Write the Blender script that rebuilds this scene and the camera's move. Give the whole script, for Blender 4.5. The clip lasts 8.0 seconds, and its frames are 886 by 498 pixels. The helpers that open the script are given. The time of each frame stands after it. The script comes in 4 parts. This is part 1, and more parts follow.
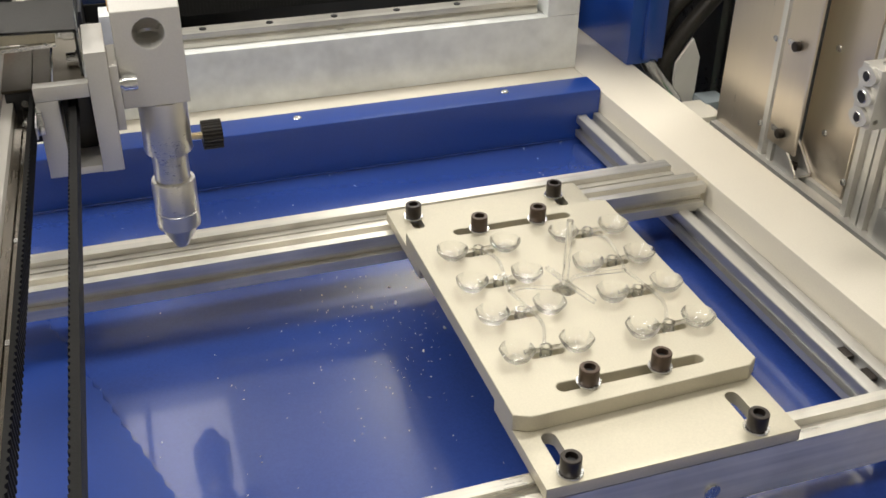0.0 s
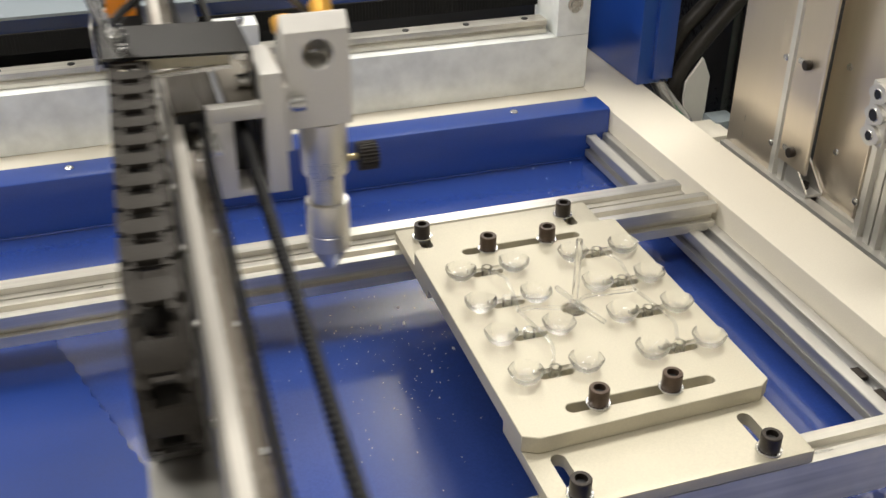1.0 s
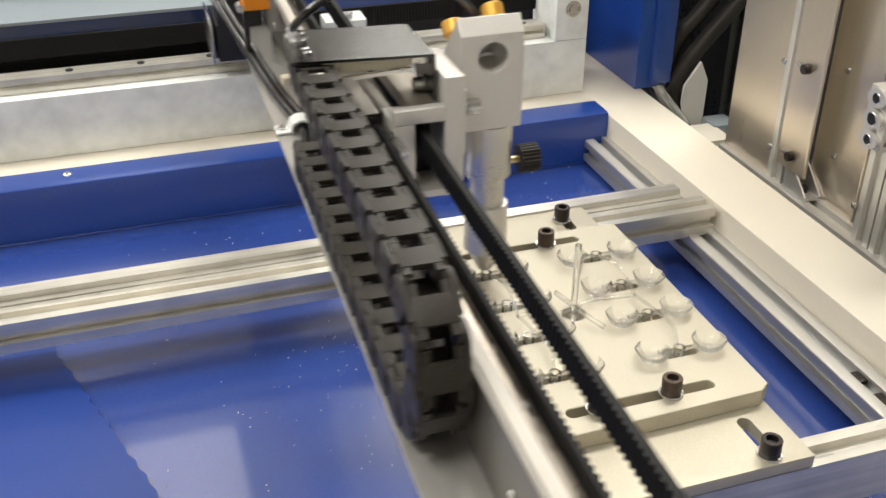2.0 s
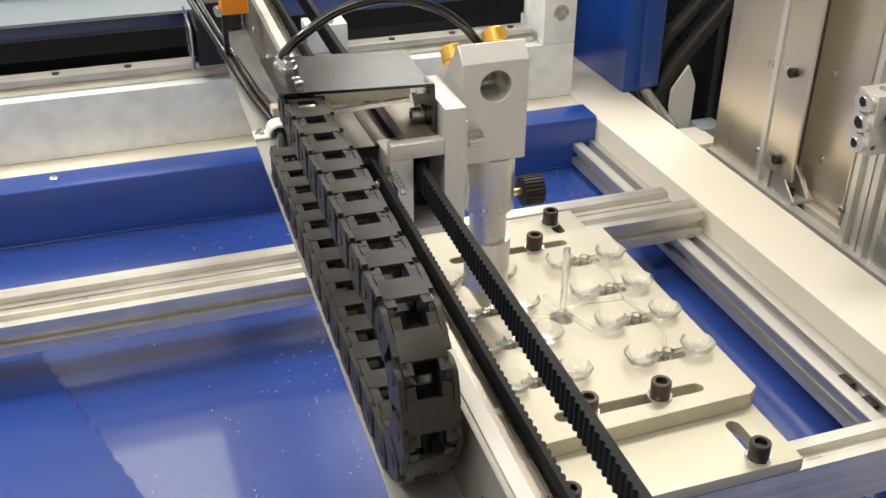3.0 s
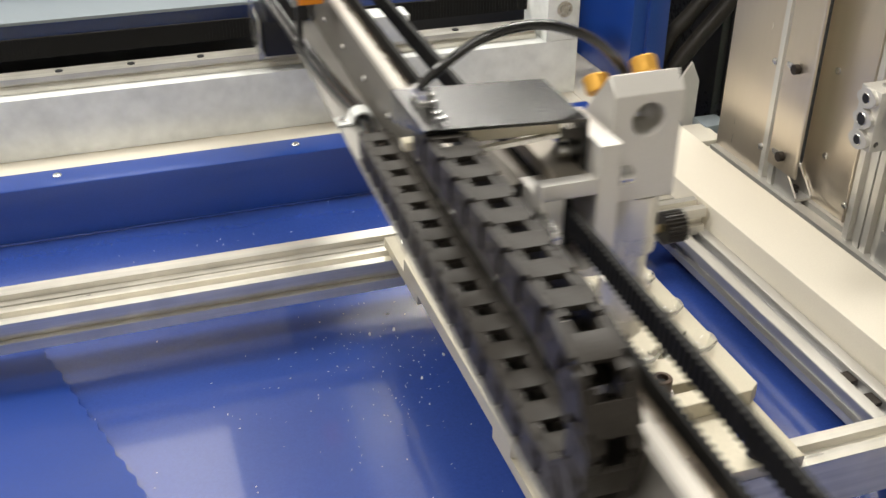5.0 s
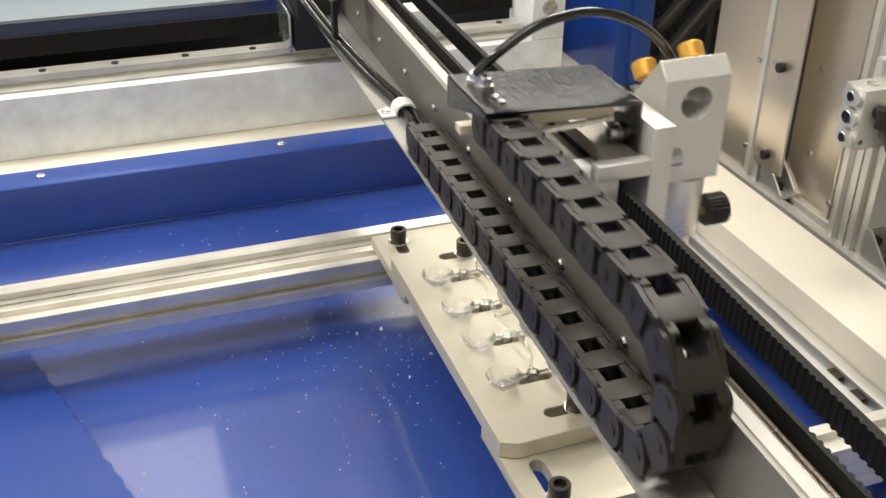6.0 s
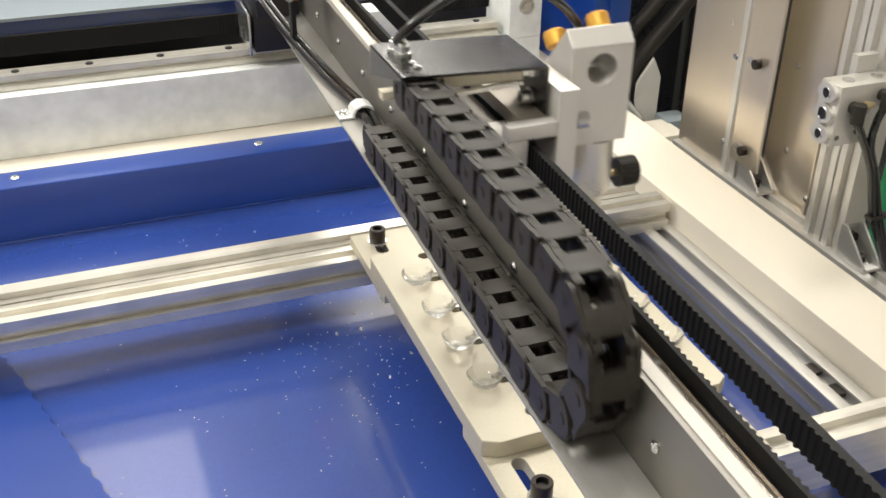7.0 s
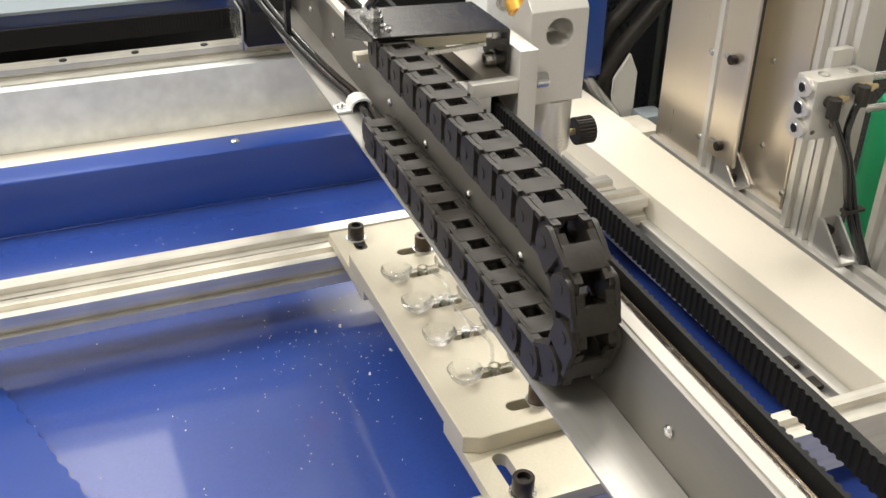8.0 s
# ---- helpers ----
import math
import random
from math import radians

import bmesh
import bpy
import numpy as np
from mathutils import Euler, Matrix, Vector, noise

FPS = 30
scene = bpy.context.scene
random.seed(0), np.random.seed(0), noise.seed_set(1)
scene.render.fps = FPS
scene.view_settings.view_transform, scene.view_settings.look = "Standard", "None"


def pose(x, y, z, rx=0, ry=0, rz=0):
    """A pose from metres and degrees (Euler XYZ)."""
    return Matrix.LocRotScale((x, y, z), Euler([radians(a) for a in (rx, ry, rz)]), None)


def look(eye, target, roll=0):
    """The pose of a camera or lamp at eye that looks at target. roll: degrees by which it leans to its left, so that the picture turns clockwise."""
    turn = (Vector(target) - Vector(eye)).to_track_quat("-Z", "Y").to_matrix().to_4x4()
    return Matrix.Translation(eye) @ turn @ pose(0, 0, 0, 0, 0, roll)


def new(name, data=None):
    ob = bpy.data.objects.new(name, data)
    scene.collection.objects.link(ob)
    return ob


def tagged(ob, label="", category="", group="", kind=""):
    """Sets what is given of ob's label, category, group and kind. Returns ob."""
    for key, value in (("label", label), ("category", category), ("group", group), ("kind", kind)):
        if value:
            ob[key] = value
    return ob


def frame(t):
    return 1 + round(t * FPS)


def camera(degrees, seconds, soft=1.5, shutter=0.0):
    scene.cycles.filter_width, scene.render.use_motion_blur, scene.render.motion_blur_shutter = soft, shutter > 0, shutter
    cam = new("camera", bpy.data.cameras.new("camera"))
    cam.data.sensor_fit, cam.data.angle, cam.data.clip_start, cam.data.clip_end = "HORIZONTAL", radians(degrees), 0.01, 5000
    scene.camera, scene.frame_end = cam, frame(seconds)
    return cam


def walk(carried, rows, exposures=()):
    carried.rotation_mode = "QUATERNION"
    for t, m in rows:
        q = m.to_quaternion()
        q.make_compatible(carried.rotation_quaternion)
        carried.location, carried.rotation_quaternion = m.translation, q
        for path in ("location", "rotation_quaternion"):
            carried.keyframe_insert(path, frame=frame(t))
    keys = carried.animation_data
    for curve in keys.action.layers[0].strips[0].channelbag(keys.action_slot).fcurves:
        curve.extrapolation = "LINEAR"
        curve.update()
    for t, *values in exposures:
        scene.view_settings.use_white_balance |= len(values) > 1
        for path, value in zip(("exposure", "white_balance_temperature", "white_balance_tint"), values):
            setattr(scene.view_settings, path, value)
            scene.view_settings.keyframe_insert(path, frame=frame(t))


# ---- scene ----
cam = camera(46.5, 8.0, soft=1.5, shutter=0.75)
PATH = [
    (0.0, (-0.2477, -0.4441, 0.4063), (0.0266, 0.3602, -0.1207), 0.74),
    (0.5, (-0.2453, -0.4419, 0.4032), (0.0240, 0.3713, -0.1127), 0.48),
    (1.0, (-0.2449, -0.4415, 0.4028), (0.0226, 0.3765, -0.1065), 0.31),
    (1.5, (-0.2450, -0.4410, 0.4036), (0.0209, 0.3784, -0.1042), 0.13),
    (3.0, (-0.2446, -0.4391, 0.4030), (0.0360, 0.3782, -0.1002), 0.43),
    (3.5, (-0.2437, -0.4393, 0.4026), (0.0379, 0.3777, -0.1005), 0.44),
    (4.0, (-0.2438, -0.4402, 0.4033), (0.0355, 0.3765, -0.1016), 0.45),
    (4.5, (-0.2428, -0.4397, 0.4027), (0.0329, 0.3772, -0.1039), 0.27),
    (5.0, (-0.2412, -0.4404, 0.4028), (0.0330, 0.3777, -0.1027), 0.22),
    (6.5, (-0.2439, -0.4380, 0.4023), (0.0546, 0.3708, -0.1044), 0.59),
    (7.0, (-0.2438, -0.4371, 0.4014), (0.0648, 0.3678, -0.1054), 0.69),
    (7.5, (-0.2455, -0.4360, 0.4015), (0.0797, 0.3610, -0.1076), 1.16),
    (8.0, (-0.2451, -0.4359, 0.3997), (0.0841, 0.3598, -0.1088), 1.06),
]
walk(cam, [(t, look(eye, target, roll)) for t, eye, target, roll in PATH],
     exposures=((0.0, -0.18), (0.5, -0.17), (1.0, -0.09), (1.5, 0.00), (3.0, 0.12), (5.0, 0.09), (6.5, 0.23), (8.0, 0.28)))

# ---- world and light ----
world = bpy.data.worlds.new("hall_air")
scene.world = world
world.use_nodes = True
bg = world.node_tree.nodes["Background"]
bg.inputs[0].default_value = (0.95, 0.97, 1.0, 1)
bg.inputs[1].default_value = 0.25


def area_lamp(name, eye, target, sx, sy, watts, colour):
    data = bpy.data.lights.new(name, "AREA")
    data.shape, data.size, data.size_y, data.energy, data.color = "RECTANGLE", sx, sy, watts, colour
    ob = new(name, data)
    ob.matrix_world = look(eye, target)
    return ob


WARM = (1.0, 0.965, 0.89)
COOL = (1.0, 0.97, 0.93)
# The lamp at y = 5.05 is added to lighten the rear tray and flange.
LAMPS = ((1.1, 0.95, 1.6, 0.5, 50, WARM), (-0.27, 2.75, 0.50, 0.80, 0.40, COOL), (-0.60, 3.52, 0.30, 0.24, 0.2, COOL), (-0.55, 5.05, 1.90, 0.80, 6.0, COOL), (-0.9, -0.6, 1.6, 0.5, 25, WARM), (1.6, 3.2, 1.6, 0.5, 40, WARM), (-2.0, 1.4, 0.6, 1.6, 62, WARM), (1.25, 4.62, 0.62, 0.72, 24, WARM))
for lx, ly, lsx, lsy, watts, tint in LAMPS:
    area_lamp("ceiling_lamp_light", (lx, ly, 2.35), (lx, ly, 0), lsx, lsy, watts, tint)


# ---- materials ----
def mat(name, base, rough=0.5, metal=0.0, vary=0.06, grain=400.0, blotch=9.0, bump=0.0, stretch=(1, 1, 1), rough_vary=0.08, coat=0.0, coat_rough=0.08, spec=0.5, depth=0.0006):
    m = bpy.data.materials.new(name)
    m.use_nodes = True
    nt = m.node_tree
    b = nt.nodes["Principled BSDF"]
    b.inputs["Metallic"].default_value = metal
    b.inputs["Coat Weight"].default_value = coat
    b.inputs["Coat Roughness"].default_value = coat_rough
    b.inputs["Specular IOR Level"].default_value = spec
    tc = nt.nodes.new("ShaderNodeTexCoord")
    mp = nt.nodes.new("ShaderNodeMapping")
    mp.inputs["Scale"].default_value = stretch
    nt.links.new(tc.outputs["Object"], mp.inputs[0])
    n1 = nt.nodes.new("ShaderNodeTexNoise")
    n1.inputs["Scale"].default_value = grain
    n1.inputs["Detail"].default_value = 3
    n2 = nt.nodes.new("ShaderNodeTexNoise")
    n2.inputs["Scale"].default_value = blotch
    n2.inputs["Detail"].default_value = 5
    nt.links.new(mp.outputs[0], n1.inputs["Vector"])
    nt.links.new(tc.outputs["Object"], n2.inputs["Vector"])
    add = nt.nodes.new("ShaderNodeMath")
    add.operation = "ADD"
    nt.links.new(n1.outputs["Fac"], add.inputs[0])
    nt.links.new(n2.outputs["Fac"], add.inputs[1])
    info = nt.nodes.new("ShaderNodeObjectInfo")
    ma = nt.nodes.new("ShaderNodeMath")
    ma.operation = "MULTIPLY_ADD"
    ma.inputs[1].default_value = 0.25
    nt.links.new(info.outputs["Random"], ma.inputs[0])
    nt.links.new(add.outputs[0], ma.inputs[2])
    r = nt.nodes.new("ShaderNodeMapRange")
    r.inputs["From Min"].default_value, r.inputs["From Max"].default_value = 0.6, 1.6
    r.inputs["To Min"].default_value, r.inputs["To Max"].default_value = 1 - vary * 1.6, 1 + vary * 1.6
    nt.links.new(ma.outputs[0], r.inputs["Value"])
    mul = nt.nodes.new("ShaderNodeVectorMath")
    mul.operation = "SCALE"
    mul.inputs[0].default_value = base
    nt.links.new(r.outputs[0], mul.inputs["Scale"])
    colour = mul.outputs[0]
    nt.links.new(colour, b.inputs["Base Color"])
    rr = nt.nodes.new("ShaderNodeMapRange")
    rr.inputs["From Min"].default_value, rr.inputs["From Max"].default_value = 0.6, 1.5
    rr.inputs["To Min"].default_value, rr.inputs["To Max"].default_value = max(rough - rough_vary, 0.02), rough + rough_vary
    nt.links.new(add.outputs[0], rr.inputs["Value"])
    nt.links.new(rr.outputs[0], b.inputs["Roughness"])
    if bump:
        bn = nt.nodes.new("ShaderNodeBump")
        bn.inputs["Strength"].default_value = bump
        bn.inputs["Distance"].default_value = depth
        nt.links.new(n1.outputs["Fac"], bn.inputs["Height"])
        nt.links.new(bn.outputs[0], b.inputs["Normal"])
    return m


def glow(name, colour, strength):
    m = bpy.data.materials.new(name)
    m.use_nodes = True
    b = m.node_tree.nodes["Principled BSDF"]
    b.inputs["Base Color"].default_value = (*colour, 1)
    b.inputs["Emission Color"].default_value = (*colour, 1)
    b.inputs["Emission Strength"].default_value = strength
    return m


ALU = mat("bead_blasted_aluminium", (0.62, 0.61, 0.59), 0.42, 0.75, 0.05, 900, 12, 0.05)
ALU_BRIGHT = mat("brushed_aluminium", (0.69, 0.665, 0.60), 0.34, 0.62, 0.20, 200, 26, 0.10, (0.03, 1, 1))
ALU_Y = mat("brushed_aluminium_lengthwise", (0.56, 0.545, 0.51), 0.52, 0.55, 0.09, 260, 12, 0.08, (1, 0.04, 1))
PLATE = mat("milled_aluminium_plate", (0.560, 0.520, 0.415), 0.50, 0.42, 0.07, 700, 11, 0.06)
ANOD = mat("grey_anodised_aluminium", (0.46, 0.455, 0.45), 0.36, 0.65, 0.05, 700, 10, 0.03)
HEAD_ALU = mat("satin_anodised_aluminium", (0.70, 0.68, 0.645), 0.47, 0.5, 0.04, 900, 14, 0.05)
TURNED = mat("turned_aluminium", (0.70, 0.68, 0.64), 0.33, 0.75, 0.03, 260, 16, 0.01, (1, 1, 8))
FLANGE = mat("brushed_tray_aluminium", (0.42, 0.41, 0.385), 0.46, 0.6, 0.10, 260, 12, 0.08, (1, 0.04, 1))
# Grey web: a brown reflection is put into its base, darker than FLANGE.
WEB = mat("grey_web_reflecting_brown", (0.215, 0.203, 0.183), 0.46, 0.5, 0.06, 500, 9, 0.03, (1, 0.1, 1))
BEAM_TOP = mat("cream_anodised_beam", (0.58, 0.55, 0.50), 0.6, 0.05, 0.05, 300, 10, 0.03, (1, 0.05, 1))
FRAME = mat("cream_grey_powder_coat", (0.79, 0.735, 0.625), 0.62, 0.0, 0.04, 900, 6, 0.06, spec=0.35)
BLUE = mat("blue_gloss_paint", (0.009, 0.052, 0.30), 0.36, 0.0, 0.10, 700, 5, 0.03, coat=1.0, coat_rough=0.18, spec=0.5)
# Tray blue with the floor's pale glare put into its base colour.
BLUE_FLOOR = mat("blue_gloss_floor_glare", (0.026, 0.064, 0.300), 0.26, 0.0, 0.12, 500, 6, 0.0, coat=1.0, coat_rough=0.05, spec=1.0, rough_vary=0.01)
BLUE_SHEET = mat("blue_satin_sheet_paint", (0.011, 0.048, 0.275), 0.40, 0.0, 0.10, 500, 6, 0.02, spec=0.8)
BLACK = mat("black_nylon", (0.029, 0.0250, 0.0210), 0.46, 0.0, 0.30, 500, 40, 0.2, spec=0.32)
RUBBER = mat("black_rubber_belt", (0.007, 0.0068, 0.0070), 0.62, 0.0, 0.2, 900, 60, 0.2, spec=0.25)
RAIL = mat("ground_steel", (0.30, 0.268, 0.23), 0.27, 1.0, 0.08, 300, 30, 0.03, (1, 0.03, 1))
BOLT_BROWN = mat("browned_oxide_steel", (0.085, 0.058, 0.042), 0.42, 0.5, 0.25, 900, 90, 0.1)
BOLT = mat("black_oxide_steel", (0.035, 0.028, 0.024), 0.42, 0.5, 0.25, 900, 90, 0.1)
DARK = mat("black_anodised_steel", (0.03, 0.03, 0.032), 0.35, 0.4, 0.15, 700, 30, 0.1)
COVER = mat("black_wrinkle_paint", (0.005, 0.005, 0.005), 0.08, 0.0, 0.1, 600, 40, 1.0, coat=0.0, spec=0.7, depth=0.00025, rough_vary=0.03)
STEEL = mat("brushed_stainless_steel", (0.73, 0.65, 0.54), 0.30, 0.82, 0.02, 160, 6, 0.0, (1, 1, 0.06), rough_vary=0.04)
# Clear anodised ALU, light put into its base to brighten the side frame.
PROFILE = mat("clear_anodised_profile_lit", (0.72, 0.70, 0.655), 0.36, 0.5, 0.03, 300, 14, 0.02, (1, 1, 0.03))
MIRROR = mat("polished_mirror", (0.85, 0.85, 0.83), 0.06, 1.0, 0.01, 200, 20, rough_vary=0.02)
ZINC = mat("zinc_plated_steel", (0.66, 0.66, 0.65), 0.26, 0.95, 0.02, 250, 30, rough_vary=0.04)
CABINET = mat("dark_grey_cabinet_paint", (0.055, 0.053, 0.052), 0.30, 0.0, 0.12, 300, 8, 0.02)
SATIN_PALE = mat("satin_bronze_grey_steel", (0.30, 0.27, 0.225), 0.40, 0.7, 0.05, 400, 20, 0.02)
SATIN = mat("satin_dark_steel", (0.065, 0.055, 0.042), 0.36, 0.75, 0.06, 400, 20, 0.02)
PALE_BRASS = mat("pale_brass", (0.70, 0.58, 0.34), 0.3, 0.9, 0.04, 300, 30)
BRASS = mat("orange_anodised_brass", (0.78, 0.43, 0.08), 0.36, 0.6, 0.08, 700, 60)
ORANGE = mat("orange_plastic", (0.85, 0.28, 0.01), 0.4, 0.0, 0.05)
WHITE = mat("white_painted_metal", (0.83, 0.85, 0.835), 0.40, 0.06, 0.13, 60, 16, 0.04)
HOSE = mat("glossy_black_hose", (0.006, 0.006, 0.0065), 0.18, 0.0, 0.1, 500, 60, 0.0, coat=0.5)
GREEN = mat("green_paint", (0.02, 0.42, 0.18), 0.35, 0.0, 0.06)
GREYPANEL = mat("pale_grey_cover_paint", (0.30, 0.345, 0.375), 0.4, 0.0, 0.03)
HALL = mat("hall_plaster", (0.72, 0.70, 0.66), 0.8, 0.0, 0.05, 60, 1.5)
HALL_FLOOR = mat("grey_hall_floor", (0.20, 0.20, 0.20), 0.5, 0.0, 0.08, 60, 2)
CARDBOARD = mat("cream_plastic", (0.72, 0.66, 0.5), 0.5, 0.0, 0.05)
DUST = mat("white_plastic_dust", (0.85, 0.86, 0.88), 0.5, 0.0, 0.05)
LAMP_GLOW = glow("lamp_diffuser", (1.0, 0.95, 0.87), 2.0)


def clear_plastic():
    m = bpy.data.materials.new("clear_moulded_plastic")
    m.use_nodes = True
    b = m.node_tree.nodes["Principled BSDF"]
    b.inputs["Base Color"].default_value = (0.985, 0.99, 0.985, 1)
    b.inputs["Transmission Weight"].default_value = 1.0
    b.inputs["Roughness"].default_value = 0.03
    b.inputs["IOR"].default_value = 1.52
    b.inputs["Alpha"].default_value = 0.78
    return m


CLEAR = clear_plastic()


# ---- mesh helpers ----
def box(bm, x0, x1, y0, y1, z0, z1, bevel=0.0):
    vs = [bm.verts.new((x, y, z)) for x in (x0, x1) for y in (y0, y1) for z in (z0, z1)]
    fs = [bm.faces.new([vs[i] for i in q]) for q in ((0, 1, 3, 2), (4, 6, 7, 5), (0, 4, 5, 1), (2, 3, 7, 6), (0, 2, 6, 4), (1, 5, 7, 3))]
    if bevel:
        es = list({e for f in fs for e in f.edges})
        bmesh.ops.bevel(bm, geom=es, offset=bevel, segments=2, affect="EDGES", profile=0.6)
    return bm


def cyl(bm, c, axis, length, r, n=24, r2=None, bevel=0.0):
    """A cylinder from c along the axis (x, y or z)."""
    turn = {"z": pose(0, 0, 0), "x": pose(0, 0, 0, 0, 90, 0), "y": pose(0, 0, 0, -90, 0, 0)}[axis]
    m = Matrix.Translation(c) @ turn @ Matrix.Translation((0, 0, length / 2))
    got = bmesh.ops.create_cone(bm, cap_ends=True, segments=n, radius1=r, radius2=r if r2 is None else r2, depth=length, matrix=m)
    if bevel:
        es = [e for e in {e for v in got["verts"] for e in v.link_edges} if any(len(f.verts) > 4 for f in e.link_faces)]
        bmesh.ops.bevel(bm, geom=es, offset=bevel, segments=2, affect="EDGES")
    return bm


def lathe(bm, prof, n=32, m=Matrix()):
    """A body of revolution about z; prof: (radius, z) from one end to the other."""
    rings = []
    for r, z in prof:
        rings.append([bm.verts.new(m @ Vector((max(r, 1e-5) * math.cos(2 * math.pi * i / n), max(r, 1e-5) * math.sin(2 * math.pi * i / n), z))) for i in range(n)])
    for a, b in zip(rings, rings[1:]):
        for i in range(n):
            bm.faces.new((a[i], a[(i + 1) % n], b[(i + 1) % n], b[i]))
    bm.faces.new(rings[0][::-1])
    bm.faces.new(rings[-1])
    return bm


def prism(bm, outline, axis, a0, a1):
    """Extrudes a closed outline of (u, v) along an axis: x gives (y, z), y gives (x, z), z gives (x, y)."""
    def at(u, v, a):
        return {"x": (a, u, v), "y": (u, a, v), "z": (u, v, a)}[axis]
    lo = [bm.verts.new(at(u, v, a0)) for u, v in outline]
    hi = [bm.verts.new(at(u, v, a1)) for u, v in outline]
    n = len(outline)
    bm.faces.new(lo[::-1])
    bm.faces.new(hi)
    for i in range(n):
        bm.faces.new((lo[i], lo[(i + 1) % n], hi[(i + 1) % n], hi[i]))
    return bm


def smooth_by_angle(me, limit=35):
    me.polygons.foreach_set("use_smooth", [True] * len(me.polygons))
    me.set_sharp_from_angle(angle=radians(limit))


def mesh_of(name, bm, material, smooth=True):
    bmesh.ops.recalc_face_normals(bm, faces=bm.faces)
    me = bpy.data.meshes.new(name)
    bm.to_mesh(me)
    bm.free()
    me.materials.append(material)
    if smooth:
        smooth_by_angle(me)
    return me


def part(name, bm, material, parent, label=""):
    ob = new(name, mesh_of(name, bm, material))
    ob.parent = parent
    if label:
        tagged(ob, label)
    return ob


def thing(name, label, category, group="", at=Matrix()):
    ob = new(name)
    ob.empty_display_size = 0.01
    ob.matrix_basis = at
    return tagged(ob, label, category, group)


def structure(name, bm, material, label, category="structure"):
    return tagged(new(name, mesh_of(name, bm, material)), label, category, "", "structure")


def bm_():
    return bmesh.new()


def tube(name, points, radius, material, parent=None, label="", res=10):
    """A smooth round tube through points, as a mesh."""
    pts = [Vector(p) for p in points]
    line = []
    ext = [2 * pts[0] - pts[1]] + pts + [2 * pts[-1] - pts[-2]]
    for i in range(1, len(ext) - 2):
        p0, p1, p2, p3 = ext[i - 1:i + 3]
        for k in range(res):
            t = k / res
            line.append(0.5 * ((2 * p1) + (p2 - p0) * t + (2 * p0 - 5 * p1 + 4 * p2 - p3) * t * t + (3 * p1 - p0 - 3 * p2 + p3) * t ** 3))
    line.append(pts[-1])
    bm = bmesh.new()
    n = 12
    rings = []
    up = Vector((0.31, 0.17, 0.93))
    for i, p in enumerate(line):
        d = (line[min(i + 1, len(line) - 1)] - line[max(i - 1, 0)]).normalized()
        a = d.cross(up).normalized()
        b = a.cross(d)
        rings.append([bm.verts.new(p + radius * (math.cos(2 * math.pi * j / n) * a + math.sin(2 * math.pi * j / n) * b)) for j in range(n)])
    for a, b in zip(rings, rings[1:]):
        for j in range(n):
            bm.faces.new((a[j], a[(j + 1) % n], b[(j + 1) % n], b[j]))
    bm.faces.new(rings[0][::-1])
    bm.faces.new(rings[-1])
    ob = new(name, mesh_of(name, bm, material))
    if parent:
        ob.parent = parent
    if label:
        tagged(ob, label)
    return ob


def slot_profile(w, h, n=1, side_slots=True):
    """Outline of an extruded T-slot section, w wide with n slots on top, h high, one slot on each side: (u, v), top at v = 0."""
    g, d = 0.0042, 0.006
    out = [(0, -h)]
    if side_slots:
        out += [(0, -h / 2 - g), (d, -h / 2 - g), (d, -h / 2 + g), (0, -h / 2 + g)]
    out += [(0, 0)]
    for i in range(n):
        c = w * (i + 0.5) / n
        out += [(c - g, 0), (c - g, -d), (c + g, -d), (c + g, 0)]
    out += [(w, 0)]
    if side_slots:
        out += [(w, -h / 2 + g), (w - d, -h / 2 + g), (w - d, -h / 2 - g), (w, -h / 2 - g)]
    out += [(w, -h)]
    return out


# ---- the hall round the machine ----
def build_hall():
    structure("floor", box(bm_(), -3.2, 3.2, -3.2, 8.1, -0.98, -0.93), HALL_FLOOR, "grey concrete hall floor", "floor")
    structure("ceiling", box(bm_(), -3.2, 3.2, -3.2, 8.1, 2.40, 2.45), HALL, "plain grey hall ceiling", "ceiling")
    structure("wall_north", box(bm_(), -3.2, 3.2, 8.0, 8.1, -0.93, 2.40), HALL, "plain grey hall wall", "wall")
    structure("wall_south", box(bm_(), -3.2, 3.2, -3.2, -3.1, -0.93, 2.40), HALL, "plain grey hall wall", "wall")
    structure("wall_east", box(bm_(), 3.1, 3.2, -3.1, 8.0, -0.93, 2.40), HALL, "plain grey hall wall", "wall")
    structure("wall_west", box(bm_(), -3.2, -3.1, -3.1, 8.0, -0.93, 2.40), HALL, "plain grey hall wall", "wall")
    for x, y, sx, sy, watts, tint in LAMPS:
        lamp = thing("ceiling_lamp", "long unseen white ceiling lamp with glowing diffuser", "lamp", "hall ceiling lamps", pose(x, y, 0))
        part("housing", box(bm_(), -sx / 2 - 0.04, sx / 2 + 0.04, -sy / 2 - 0.04, sy / 2 + 0.04, 2.375, 2.40, 0.004), WHITE, lamp)
        part("diffuser", box(bm_(), -sx / 2, sx / 2, -sy / 2, sy / 2, 2.366, 2.374), LAMP_GLOW, lamp, "glowing white diffuser")


build_hall()

# ---- the machine bed ----
ZT = -0.022   # top of the frame
ZB = -0.083   # blue tray floor
XR = 0.2337   # inner face of the frame's long side
YB = 0.4615   # back wall of the tray


